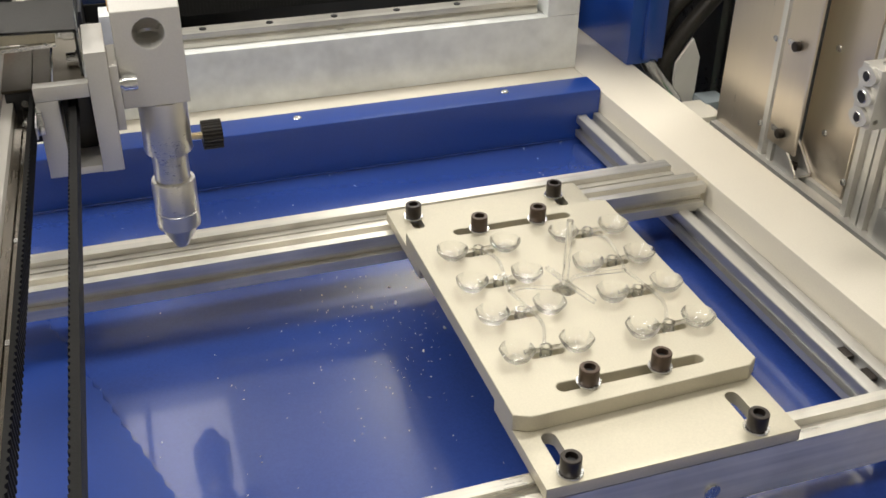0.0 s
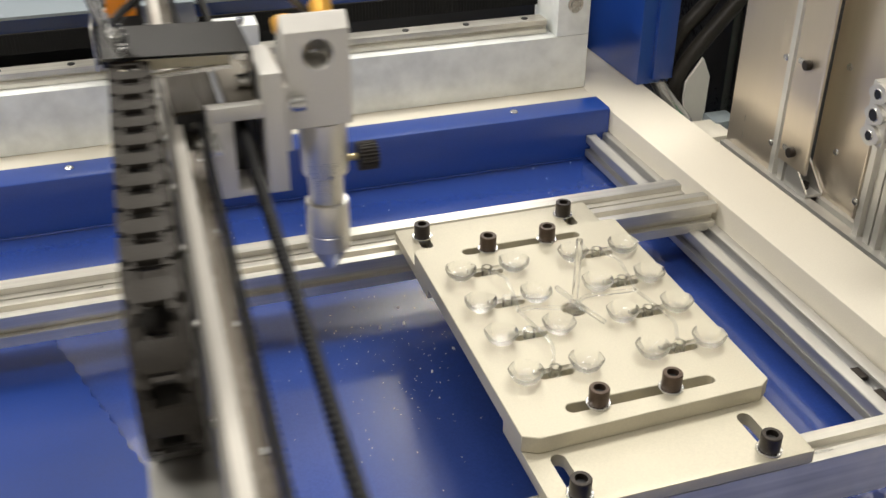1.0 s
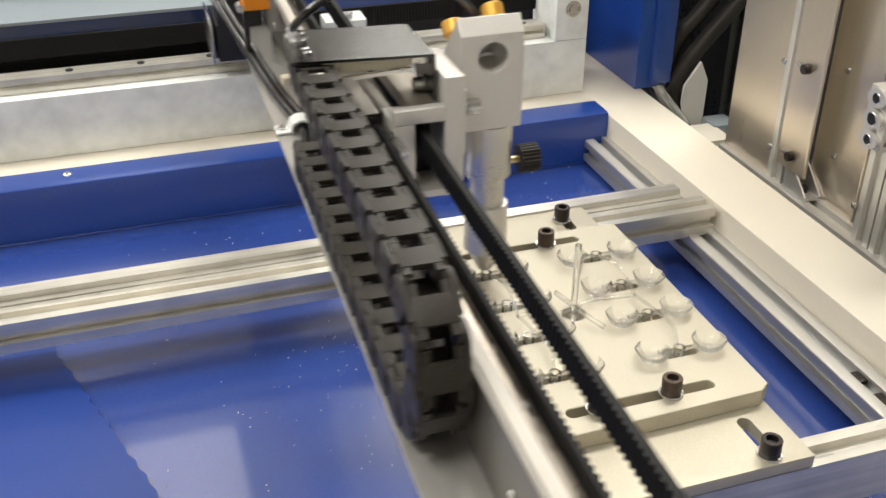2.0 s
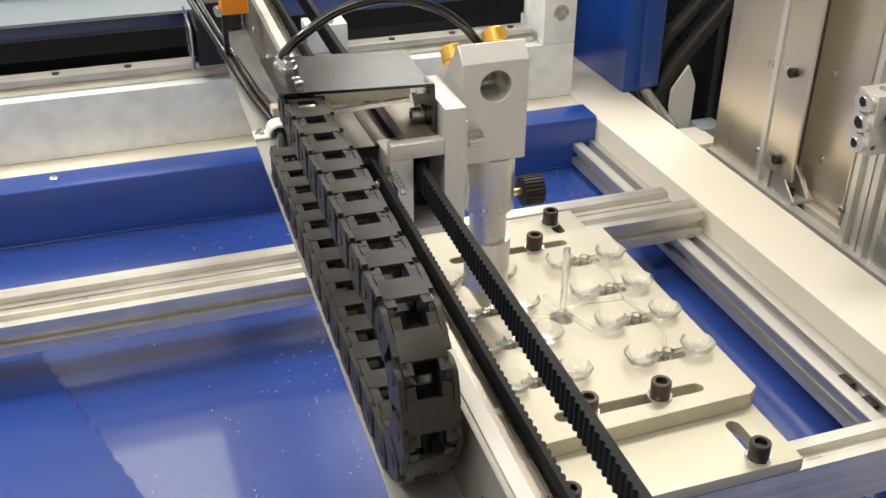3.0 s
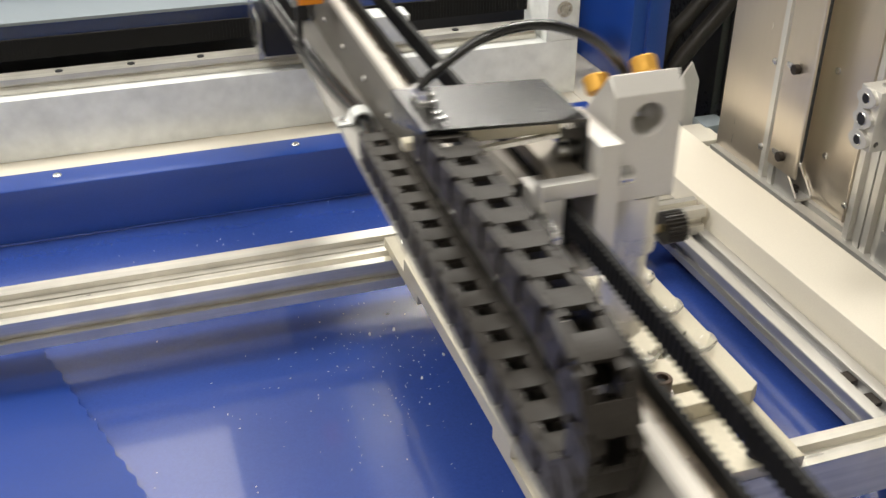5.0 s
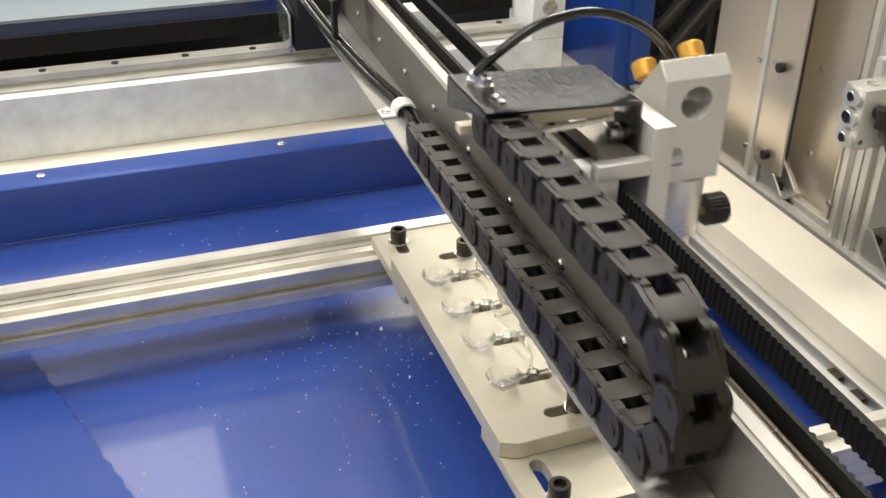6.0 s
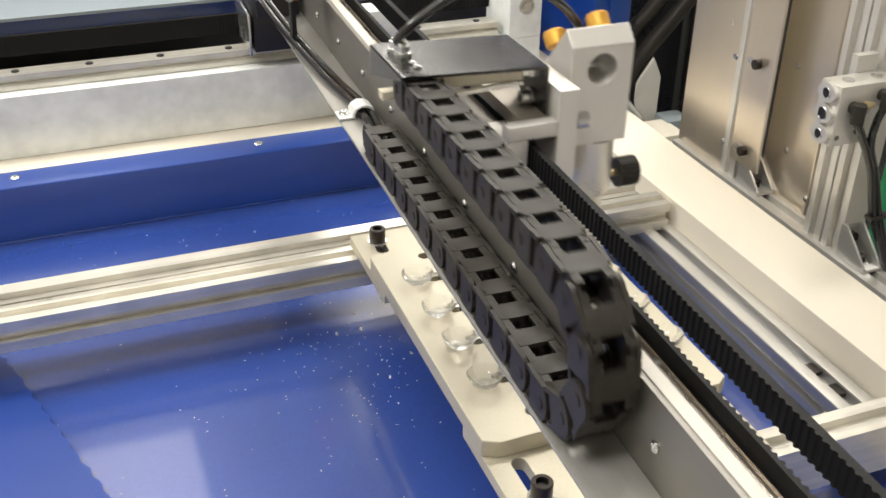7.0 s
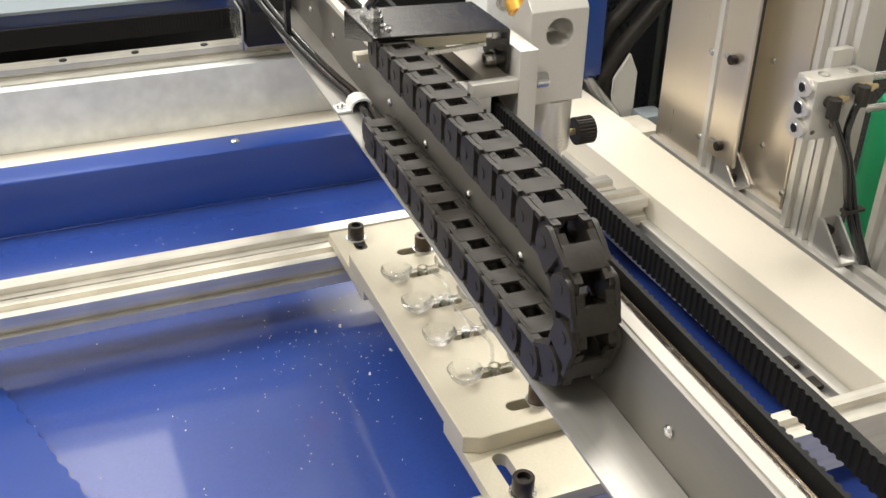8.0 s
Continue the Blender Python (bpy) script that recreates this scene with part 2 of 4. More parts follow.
def build_bed():
    body = thing("laser_machine_bed", "cream steel machine bed on a blue sheet metal cabinet", "machine")
    part("cabinet", box(bm_(), -0.92, 0.30, -0.20, 1.05, -0.90, -0.125, 0.004), BLUE, body)
    # frame: long side, back strip
    frame_t = body
    bm = prism(bm_(), [(0.2480, -0.60), (0.3005, -0.60), (0.3005, 1.05), (XR, 1.05), (XR, 0.46)], "z", -0.125, ZT)
    bmesh.ops.bevel(bm, geom=list(bm.edges), offset=0.0012, segments=2, affect="EDGES", profile=0.6)
    part("long_side", bm, FRAME, frame_t)
    part("back_member", box(bm_(), -0.92, XR - 0.0005, YB + 0.0015, 0.66, -0.125, ZT, 0.0008), FRAME, frame_t)
    part("left_side", box(bm_(), -0.92, -0.86, -0.60, YB, -0.125, ZT, 0.0012), FRAME, frame_t)
    part("front_member", box(bm_(), -0.8595, 0.2430, -0.60, -0.30, -0.125, ZT, 0.0012), FRAME, frame_t)
    part("edge_trim", box(bm_(), 0.3010, 0.3050, -0.60, 1.05, -0.10, ZT - 0.004), ANOD, frame_t, "grey metal edge trim")
    # tray: floor, back wall and folded flange
    tray = thing("waste_tray", "glossy blue painted sheet metal waste tray", "tray")
    part("tray_floor", box(bm_(), -0.858, XR + 0.006, -0.298, YB - 0.0025, ZB - 0.002, ZB), BLUE_FLOOR, tray)
    part("rear_floor_sheet", box(bm_(), -0.857, XR - 0.0010, 0.3300, YB - 0.0026, ZB + 0.0004, -0.0725, 0.0006), BLUE_FLOOR, tray)
    part("seam_lip", box(bm_(), -0.857, XR - 0.0010, YB - 0.0052, YB - 0.0024, -0.0724, -0.0713, 0.0004), BLUE_FLOOR, tray)
    bm = bm_()
    prism(bm, [(YB - 0.002, ZB - 0.002), (YB, ZB - 0.002), (YB, ZT + 0.0004), (0.4935, ZT + 0.0004), (0.4935, ZT + 0.0026), (YB + 0.001, ZT + 0.0026), (YB - 0.0012, ZT + 0.0018), (YB - 0.002, ZT + 0.0006)], "x", -0.858, XR - 0.0006)
    part("back_wall", bm, BLUE, tray)
    for i, x in enumerate((-0.5266, -0.3072, -0.0855, 0.1327)):
        bm = lathe(bm_(), [(0.0042, ZT + 0.0026), (0.0042, ZT + 0.0034), (0.0030, ZT + 0.0046), (0.0012, ZT + 0.0051)], 16, Matrix.Translation((x, 0.479, 0)))
        part("screw", bm, ZINC, tray, "small domed zinc screw")
    # second sheet with a ragged edge, lying on the tray floor
    bm = bm_()
    rnd = random.Random(4)
    edge = []
    n = 60
    for i in range(n + 1):
        f = i / n
        x, y = -0.3368 + 0.17 * f, 0.3075 - 0.50 * f
        edge.append((x + (0.0016 if i % 2 else -0.0010) + rnd.uniform(-0.0006, 0.0006), y))
    prism(bm, edge + [(-0.85, -0.1925), (-0.85, 0.3075)], "z", ZB + 0.0006, ZB + 0.0022)
    sheet = tagged(new("loose_sheet", mesh_of("loose_sheet", bm, BLUE_SHEET, False)), "loose blue sheet with ragged sawn edge on the tray floor", "sheet")
    sheet.matrix_basis = pose(0, 0, -0.0010, 0, 0.8, 0)
    return tray


build_bed()


def build_profiles():
    # cross beam behind the fixture
    beam = thing("cross_beam", "scuffed aluminium slotted cross beam", "beam")
    part("extrusion", prism(bm_(), [(0.2445 + u, ZT - 0.001 + v) for u, v in slot_profile(0.024, 0.0258, 1)], "x", -0.858, XR - 0.001), ALU_BRIGHT, beam)
    part("rear_strip", prism(bm_(), [(0.2690, -0.0485), (0.2690, ZT + 0.000), (0.2755, ZT + 0.000), (0.2755, ZT + 0.005), (0.2885, ZT + 0.005), (0.2885, -0.0485)], "x", -0.858, 0.214), ALU_BRIGHT, beam)
    front = thing("front_beam", "aluminium slotted front beam carrying the fixture", "beam")
    part("extrusion", prism(bm_(), [(-0.0655 + u, ZT + v) for u, v in slot_profile(0.0245, 0.0380, 1, False)], "x", -0.858, 0.2400), ALU_BRIGHT, front)
    bm = bm_()
    cyl(bm, (0.0560, -0.0655, -0.0474), "y", -0.0016, 0.0055, 20, bevel=0.0004)
    part("screw", bm, ZINC, front, "countersunk zinc screw")
    side = thing("side_rail", "aluminium slotted rail along the frame", "rail")
    # Shade is in the grey extrusion; paler strips are added for its lit top.
    part("extrusion", prism(bm_(), [(0.2075 + u, -0.0475 + v) for u, v in slot_profile(0.0300, 0.022, 1)], "y", -0.040, YB - 0.003), ANOD, side)
    part("top_strip", box(bm_(), 0.2078, 0.2178, -0.040, YB - 0.003, -0.0474, -0.0466, 0.0002), ALU_Y, side, "pale strip added for the lit rail top")
    part("top_strip", box(bm_(), 0.2270, 0.2372, -0.040, YB - 0.003, -0.0474, -0.0460, 0.0002), ALU_Y, side, "pale strip added for the lit rail top")
    for y in (0.028, 0.002):
        part("slot_nut", box(bm_(), 0.2185, 0.2262, y - 0.006, y + 0.006, -0.0515, -0.0480, 0.0006), BOLT, side, "black steel slot nut")


build_profiles()


# ---- fixture ----
def cut(ob, cutters):
    """Cuts holes into a mesh with a boolean, and leaves a plain mesh."""
    for bm in cutters:
        c = new("cutter", mesh_of("cutter", bm, PLATE, False))
        mod = ob.modifiers.new("cut", "BOOLEAN")
        mod.object, mod.operation, mod.solver = c, "DIFFERENCE", "EXACT"
        dg = bpy.context.evaluated_depsgraph_get()
        me = bpy.data.meshes.new_from_object(ob.evaluated_get(dg))
        ob.modifiers.clear()
        ob.data = me
        bpy.data.objects.remove(c)
    smooth_by_angle(ob.data, 30)


def stadium(x0, y0, x1, y1, r, n=8):
    """Outline of a rounded slot between two centres."""
    a = math.atan2(y1 - y0, x1 - x0)
    out = []
    for cx, cy, s in ((x1, y1, a - math.pi / 2), (x0, y0, a + math.pi / 2)):
        for i in range(n + 1):
            t = s + math.pi * i / n
            out.append((cx + r * math.cos(t), cy + r * math.sin(t)))
    return out


def cap_screw_mesh(material):
    bm = bm_()
    lathe(bm, [(0.0062, 0.0), (0.0064, 0.0005), (0.0064, 0.0103), (0.0060, 0.0108), (0.0038, 0.0108), (0.0037, 0.0062), (0.0002, 0.0060)], 24)
    return mesh_of("cap_screw_head", bm, material)


SLOT_Y = (0.1635, 0.1205, 0.0800, 0.0362)
GATES = [(-0.0125, y) for y in SLOT_Y] + [(0.0765, y) for y in SLOT_Y]


def build_fixture():
    for nm, y0, y1 in (("rear_cross_bar", 0.1735, 0.2640), ("front_cross_bar", -0.0658, 0.0165)):
        holder = thing(nm, "milled aluminium cross bar screwed to the beam", "bar", "fixture cross bars")
        bar = new("bar_body", mesh_of("bar_body", box(bm_(), -0.0555, 0.1118, y0, y1, ZT + 0.0008, -0.0122, 0.0005), PLATE))
        bar.parent = holder
        cs = []
        for x in (-0.0372, 0.0880):
            a, b = ((0.2475, 0.2340) if nm.startswith("rear") else (-0.0545, -0.0270))
            cs.append(prism(bm_(), stadium(x, a, x, b, 0.0048), "z", -0.026, -0.005))
        cut(bar, cs)
        for x in (-0.0372, 0.0858):
            y = 0.2480 if nm.startswith("rear") else -0.0569
            cap_screw(x, y, -0.0122)
    outline = [(-0.0462, -0.0212), (0.1065, -0.0150), (0.1140, -0.0095), (0.1140, 0.2075), (0.1110, 0.2105), (-0.0520, 0.2105), (-0.0560, 0.2065), (-0.0560, -0.0140)]
    plate = new("fixture_plate", mesh_of("fixture_plate", prism(bm_(), [(x, max(y, -0.0190) if i < 2 else y) for i, (x, y) in enumerate(outline)], "z", -0.0120, 0.0), PLATE))
    tagged(plate, "pale milled aluminium fixture plate with gate slots", "plate")
    cs = [prism(bm_(), stadium(-0.0165, 0.1960, 0.0720, 0.1960, 0.0042), "z", -0.02, 0.01),
          prism(bm_(), stadium(-0.0165, 0.0010, 0.0770, 0.0010, 0.0042), "z", -0.02, 0.01)]
    for x, y in GATES:
        cs.append(prism(bm_(), stadium(x - 0.0085, y, x + 0.0085, y, 0.0040), "z", -0.0085, 0.01))
    bm = bm_()
    cyl(bm, (0.0285, 0.0995, -0.009), "z", 0.02, 0.0085, 24)
    cs.append(bm)
    cut(plate, cs)
    mod = plate.modifiers.new("edge", "BEVEL")
    mod.width, mod.segments, mod.limit_method, mod.angle_limit = 0.0005, 1, "ANGLE", radians(40)
    for x, y in ((0.0, 0.0), (0.0499, 0.0), (-0.0007, 0.1947), (0.0480, 0.1947)):
        cap_screw(x, y, 0.0)


HEAD_MESH, HEAD_BROWN = cap_screw_mesh(BOLT), cap_screw_mesh(BOLT_BROWN)
WASHER = mesh_of("washer", lathe(bm_(), [(0.0078, 0.0), (0.0080, 0.0003), (0.0080, 0.0012), (0.0078, 0.0015), (0.004, 0.0015)], 24), ZINC)
HEX = mesh_of("hex_socket", lathe(bm_(), [(0.0034, 0.0), (0.0034, 0.0012)], 6), DARK)


def cap_screw(x, y, z):
    s = thing("cap_screw", ("brown-tinged" if z == 0.0 else "black") + " socket head cap screw with zinc washer", "screw", "fixture cap screws", pose(x, y, z, 0, 0, (x * 9137 + y * 5171) % 60))
    for nm, me, dz in (("washer", WASHER, 0.0001), ("head", HEAD_BROWN if z == 0.0 else HEAD_MESH, 0.0016), ("hex_socket", HEX, 0.0079)):
        o = new(nm, me)
        o.parent = s
        o.location.z = dz
    return s


build_fixture()


# thin runners let most light straight through
CLEAR_THIN = CLEAR.copy()
CLEAR_THIN.node_tree.nodes["Principled BSDF"].inputs["Alpha"].default_value = 0.45


# ---- moulded part: sixteen clear cups on a runner tree ----
def cup_mesh():
    """A thick-walled little bowl with a scalloped outside."""
    bm = bm_()
    prof = [(0.0004, 0.0003, 0), (0.0050, 0.0003, 0.2), (0.0066, 0.0010, 0.8), (0.0086, 0.0030, 1), (0.0101, 0.0054, 1), (0.0106, 0.0066, 0.6), (0.0100, 0.0070, 0.3), (0.0088, 0.0058, 0.4), (0.0070, 0.0038, 0.4), (0.0050, 0.0024, 0.2), (0.0028, 0.0018, 0), (0.0004, 0.0016, 0)]
    n = 32
    rings = []
    for r, z, w in prof:
        r, z = r * 1.10, z * 1.22
        rings.append([bm.verts.new(((r * (1 + 0.034 * w * math.cos(8 * 2 * math.pi * i / n))) * math.cos(2 * math.pi * i / n), (r * (1 + 0.034 * w * math.cos(8 * 2 * math.pi * i / n))) * math.sin(2 * math.pi * i / n), z)) for i in range(n)])
    for a, b in zip(rings, rings[1:]):
        for i in range(n):
            bm.faces.new((a[i], a[(i + 1) % n], b[(i + 1) % n], b[i]))
    bm.faces.new(rings[0][::-1])
    bm.faces.new(rings[-1])
    bmesh.ops.recalc_face_normals(bm, faces=bm.faces)
    me = bpy.data.meshes.new("cup")
    bm.to_mesh(me)
    bm.free()
    me.materials.append(CLEAR)
    smooth_by_angle(me, 22)
    return me


def build_moulding():
    m = thing("moulded_cup_tree", "clear plastic moulding of sixteen cups on a runner tree", "moulding")
    me = cup_mesh()
    for i, (gx, gy) in enumerate(GATES):
        for dx in (-0.0212, 0.0203):
            c = new("cup", me)
            c.parent = m
            c.matrix_basis = pose(gx + dx, gy - 0.0014, 0.0, 0, 0, (i * 37) % 30)
    for gx, gy in GATES:
        # the gate: a small ring with two stubs between each pair of cups
        bm = bm_()
        lathe(bm, [(0.0042, -0.0030), (0.0046, 0.0), (0.0042, 0.0040), (0.0024, 0.0040), (0.0022, 0.0), (0.0024, -0.0030)], 16, Matrix.Translation((gx, gy + 0.001, 0)))
        cyl(bm, (gx - 0.0150, gy + 0.001, 0.0022), "x", 0.0110, 0.0016, 10)
        cyl(bm, (gx + 0.0040, gy + 0.001, 0.0022), "x", 0.0110, 0.0016, 10)
        part("gate", bm, CLEAR, m)
    cx, cy = 0.0285, 0.0995
    tube("sprue", [(cx, cy, -0.004), (cx, cy, 0.02), (cx, cy, 0.056)], 0.0024, CLEAR, m, "upright clear sprue stick")
    part("sprue_puller", lathe(bm_(), [(0.0050, -0.0060), (0.0055, -0.001), (0.0046, 0.003), (0.0028, 0.004)], 16, Matrix.Translation((cx, cy, 0))), CLEAR, m)
    for sx in (-1, 1):
        gx = -0.0125 if sx < 0 else 0.0765
        tube("runner", [(cx + sx * 0.003, cy, 0.0052), (cx + sx * 0.012, cy + 0.004 * sx, 0.0062), (gx - sx * 0.012, cy + 0.002, 0.0062), (gx, cy + 0.002, 0.0055)], 0.0015, CLEAR_THIN, m)
        for s, ys in ((1, (SLOT_Y[1], SLOT_Y[0])), (-1, (SLOT_Y[2], SLOT_Y[3]))):
            tube("runner", [(gx, cy + 0.002, 0.0055), (gx + 0.003, ys[0] - s * 0.004, 0.006), (gx + 0.006, (ys[0] + ys[1]) / 2, 0.0065), (gx, ys[1] - s * 0.004, 0.0045)], 0.0013, CLEAR_THIN, m)
    tube("runner", [(cx - 0.004, cy + 0.022, 0.0052), (cx, cy + 0.004, 0.0056), (cx + 0.004, cy - 0.010, 0.0054), (cx + 0.010, cy - 0.027, 0.0050)], 0.0020, CLEAR_THIN, m)


build_moulding()


def build_chips():
    """Crumbs of cut plastic on the tray floor."""
    rnd = random.Random(11)
    bm = bm_()
    for i in range(330):
        if i < 170:
            x, y = rnd.uniform(-0.30, 0.19), rnd.uniform(-0.05, 0.455)
        else:
            x, y = rnd.gauss(-0.075, 0.045), rnd.gauss(0.19, 0.05)
        if x > 0.19:
            continue
        s = rnd.uniform(0.00018, 0.00055) if i % 30 else rnd.uniform(0.0009, 0.0016)
        mm = Matrix.Translation((x, y, (-0.0725 if y > 0.33 else ZB) + s * 0.4 + (0.0024 if x < -0.25 and y < 0.31 else 0))) @ Euler((rnd.random() * 3, rnd.random() * 3, rnd.random() * 3)).to_matrix().to_4x4()
        bmesh.ops.create_icosphere(bm, subdivisions=1, radius=s, matrix=mm @ Matrix.Diagonal((1.6, 0.8, 0.7, 1)))
    tagged(new("plastic_chips", mesh_of("plastic_chips", bm, DUST)), "white plastic chips scattered on the blue tray floor", "chips", "", "stuff")


build_chips()


# ---- behind the bed: guide beam, covers ----
def build_back():
    wb = thing("guide_beam", "pale aluminium guide beam at the back of the bed", "beam")
    part("beam_body", box(bm_(), -0.86, XR + 0.001, 0.527, 0.598, ZT + 0.0005, 0.039, 0.0008), WHITE, wb)
    bm = bm_()
    prism(bm, [(0.5420, 0.0395), (0.5420, 0.0440), (0.5450, 0.0460), (0.5420, 0.0490), (0.5420, 0.0540), (0.5620, 0.0540), (0.5620, 0.0490), (0.5590, 0.0460), (0.5620, 0.0440), (0.5620, 0.0395)], "x", -0.85, 0.192)
    part("guide_rail", bm, ALU_BRIGHT, wb, "polished aluminium guide rail")
    for i in range(16):
        bm = bm_()
        cyl(bm, (-0.82 + i * 0.066, 0.552, 0.0537), "z", 0.0012, 0.0036, 12)
        part("rail_screw", bm, DARK, wb)
    end = thing("bearing_block", "white bearing block with a ball bearing", "bearing")
    part("block", box(bm_(), 0.1975, XR + 0.001, 0.5265, 0.590, 0.0392, 0.094, 0.0015), WHITE, end)
    bm = bm_()
    lathe(bm, [(0.0085, 0.0), (0.0085, 0.0012), (0.0062, 0.0012), (0.0060, 0.0002), (0.0046, 0.0002), (0.0044, 0.0016), (0.0022, 0.0016)], 24, pose(0.2165, 0.5264, 0.073, 90))
    part("bearing", bm, ZINC, end, "ball bearing with shiny rings")
    bt = thing("long_drive_belt", "black toothed drive belt over the back beam", "belt")
    part("belt_band", box(bm_(), -0.85, 0.20, 0.583, 0.586, 0.058, 0.078), RUBBER, bt)
    bm = bm_()
    for i in range(300):
        x = -0.848 + i * 0.00349
        box(bm, x, x + 0.0018, 0.5822, 0.583, 0.0585, 0.0775)
    tagged(part("belt_teeth", bm, RUBBER, bt), kind="stuff")
    cov = thing("rear_cover", "blue sheet metal rear cover of the machine", "cover")
    part("lower_panel", box(bm_(), -0.86, 0.29, 0.640, 0.646, ZT + 0.0005, 0.052, 0.001), DARK, cov, "black lower cover strip")
    part("blue_panel", box(bm_(), -0.86, 0.29, 0.655, 0.661, ZT + 0.0005, 0.14, 0.001), BLUE, cov)
    part("grey_lid", prism(bm_(), [(0.600, 0.0865), (0.600, 0.0895), (0.95, 0.150), (0.95, 0.147)], "x", -0.86, -0.07), GREYPANEL, cov, "pale grey sloping lid")
    g = thing("side_guard", "blue sheet metal side guard", "guard")
    bm = bm_()
    prism(bm, [(0.292, 0.515), (0.331, 0.515), (0.331, 0.55), (0.345, 0.55), (0.345, 1.0), (0.289, 1.0)], "z", ZT + 0.0006, 0.35)
    part("guard_body", bm, BLUE, g)
    part("edge_flange", box(bm_(), 0.3085, 0.3325, 0.5095, 0.5148, ZT + 0.006, 0.35, 0.0008), BLUE, g)


build_back()


# ---- frame with steel panels beside the bed ----
XP = 0.340


def post(y):
    p = thing("profile_post", "upright aluminium slotted profile post", "post", "side frame posts", pose(XP, y, 0))
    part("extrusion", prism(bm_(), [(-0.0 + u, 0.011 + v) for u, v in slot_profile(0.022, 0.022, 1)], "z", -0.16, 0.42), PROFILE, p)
    return p


def gusset(y):
    """A cast corner bracket with two screws."""
    g = thing("corner_bracket", "cast aluminium corner bracket with two black screws", "bracket", "side frame brackets", pose(XP - 0.001, y, -0.044))
    bm = bm_()
    cheek = [(0.0, 0.0), (-0.034, 0.0), (-0.034, 0.004), (-0.006, 0.030), (0.0, 0.030)]
    prism(bm, cheek, "x", 0.0, 0.0022)
    prism(bm, cheek, "x", 0.0165, 0.0187)
    box(bm, 0.0021, 0.0166, -0.034, 0.0, 0.0, 0.0025)
    box(bm, 0.0021, 0.0166, -0.0025, 0.0, 0.0024, 0.030)
    part("casting", bm, ALU, g)
    for c, ax, l in (((0.0085, -0.0025, 0.019), "y", -0.006), ((0.0085, -0.019, 0.0025), "z", 0.006)):
        bm = bm_()
        cyl(bm, c, ax, l, 0.0046, 14, bevel=0.0004)
        part("screw", bm, BOLT, g)
    return g


def build_side_frame():
    base = thing("side_base_beam", "horizontal aluminium slotted profile under the steel screens", "beam")
    part("extrusion", prism(bm_(), [(XP - 0.006 + u, -0.0445 + v) for u, v in slot_profile(0.030, 0.030, 1)], "y", -0.30, 0.402), ALU_Y, base)
    for y in (0.3135, 0.1840, 0.1600):
        post(y)
    p = post(0.118)
    p.location.x = XP + 0.034
    p = post(0.060)
    p.location.x = XP + 0.010
    for y in (0.2965, 0.1500):
        gusset(y)
    p1 = thing("steel_partition", "tall brushed stainless steel panel", "panel", "side steel panels")
    part("sheet", box(bm_(), XP + 0.002, XP + 0.0035, 0.3255, 0.4035, -0.046, 0.42), STEEL, p1)
    part("fold", box(bm_(), XP + 0.0037, XP + 0.014, 0.4020, 0.4035, -0.046, 0.42), STEEL, p1)
    p2 = thing("steel_angle_strip", "stainless steel strip with adjusting slots", "panel", "side steel panels")
    part("sheet", box(bm_(), XP - 0.0040, XP - 0.0025, 0.2680, 0.3080, -0.0215, 0.42), STEEL, p2)
    part("fold", prism(bm_(), [(XP - 0.0040, 0.2680), (XP - 0.0034, 0.2662), (XP - 0.0016, 0.2655), (XP - 0.0010, 0.2668), (XP - 0.0020, 0.2680)], "z", -0.0215, 0.42), STEEL, p2)
    p3 = thing("steel_partition", "wide brushed stainless steel panel", "panel", "side steel panels")
    part("sheet", box(bm_(), XP + 0.0180, XP + 0.0195, 0.196, 0.2850, -0.044, 0.42), STEEL, p3)
    part("fold", box(bm_(), XP - 0.002, XP + 0.0178, 0.1955, 0.1970, -0.030, 0.42), STEEL, p3)
    for z in (-0.0065, 0.0786, 0.165):
        s = thing("panel_screw", "black cap screw in the steel panel", "screw", "panel screws", pose(XP - 0.0041, 0.2862, z))
        bm = bm_()
        cyl(bm, (-0.0006, 0, 0), "x", -0.0060, 0.0046, 16, bevel=0.0005)
        part("head", bm, BOLT, s)
        part("adjusting_slot", prism(bm_(), stadium(0.0, -0.001, 0.0150, -0.001, 0.0028), "x", -0.0005, -0.0001), ZINC, s)
    for x, y, z in ((XP - 0.0002, 0.3270, 0.0711), (XP - 0.0002, 0.3265, -0.0148), (XP - 0.0028, 0.1962, -0.0131), (XP + 0.0178, 0.2620, 0.083), (XP + 0.0178, 0.2560, 0.004), (XP - 0.0002, 0.3275, 0.155)):
        s = thing("rivet", "small zinc rivet in the steel panel", "rivet", "panel rivets", pose(x, y, z))
        part("rivet_head", lathe(bm_(), [(0.0034, 0.0), (0.0030, 0.0010), (0.0010, 0.0015)], 14, pose(0, 0, 0, 0, -90, 0)), ZINC, s)
    # air cylinder with hoses, in front of the middle post
    v = thing("pneumatic_cylinder", "aluminium compact air cylinder with two black hoses", "cylinder")
    bm = box(bm_(), 0.0035, 0.0570, -0.0100, 0.0125, -0.0270, 0.0210, 0.0012)
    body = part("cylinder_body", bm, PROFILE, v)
    holes = []
    for x, z, r in ((0.0085, -0.0205, 0.0022), (0.0300, 0.0000, 0.0042), (0.0270, -0.0160, 0.0040), (0.0450, -0.0150, 0.0036), (0.0480, 0.0000, 0.0026)):
        bm = bm_()
        cyl(bm, (x, -0.020, z), "y", 0.018, r, 18)
        holes.append(bm)
    cut(body, holes)
    v.matrix_world = pose(0.2815, 0.1360, 0.1015)
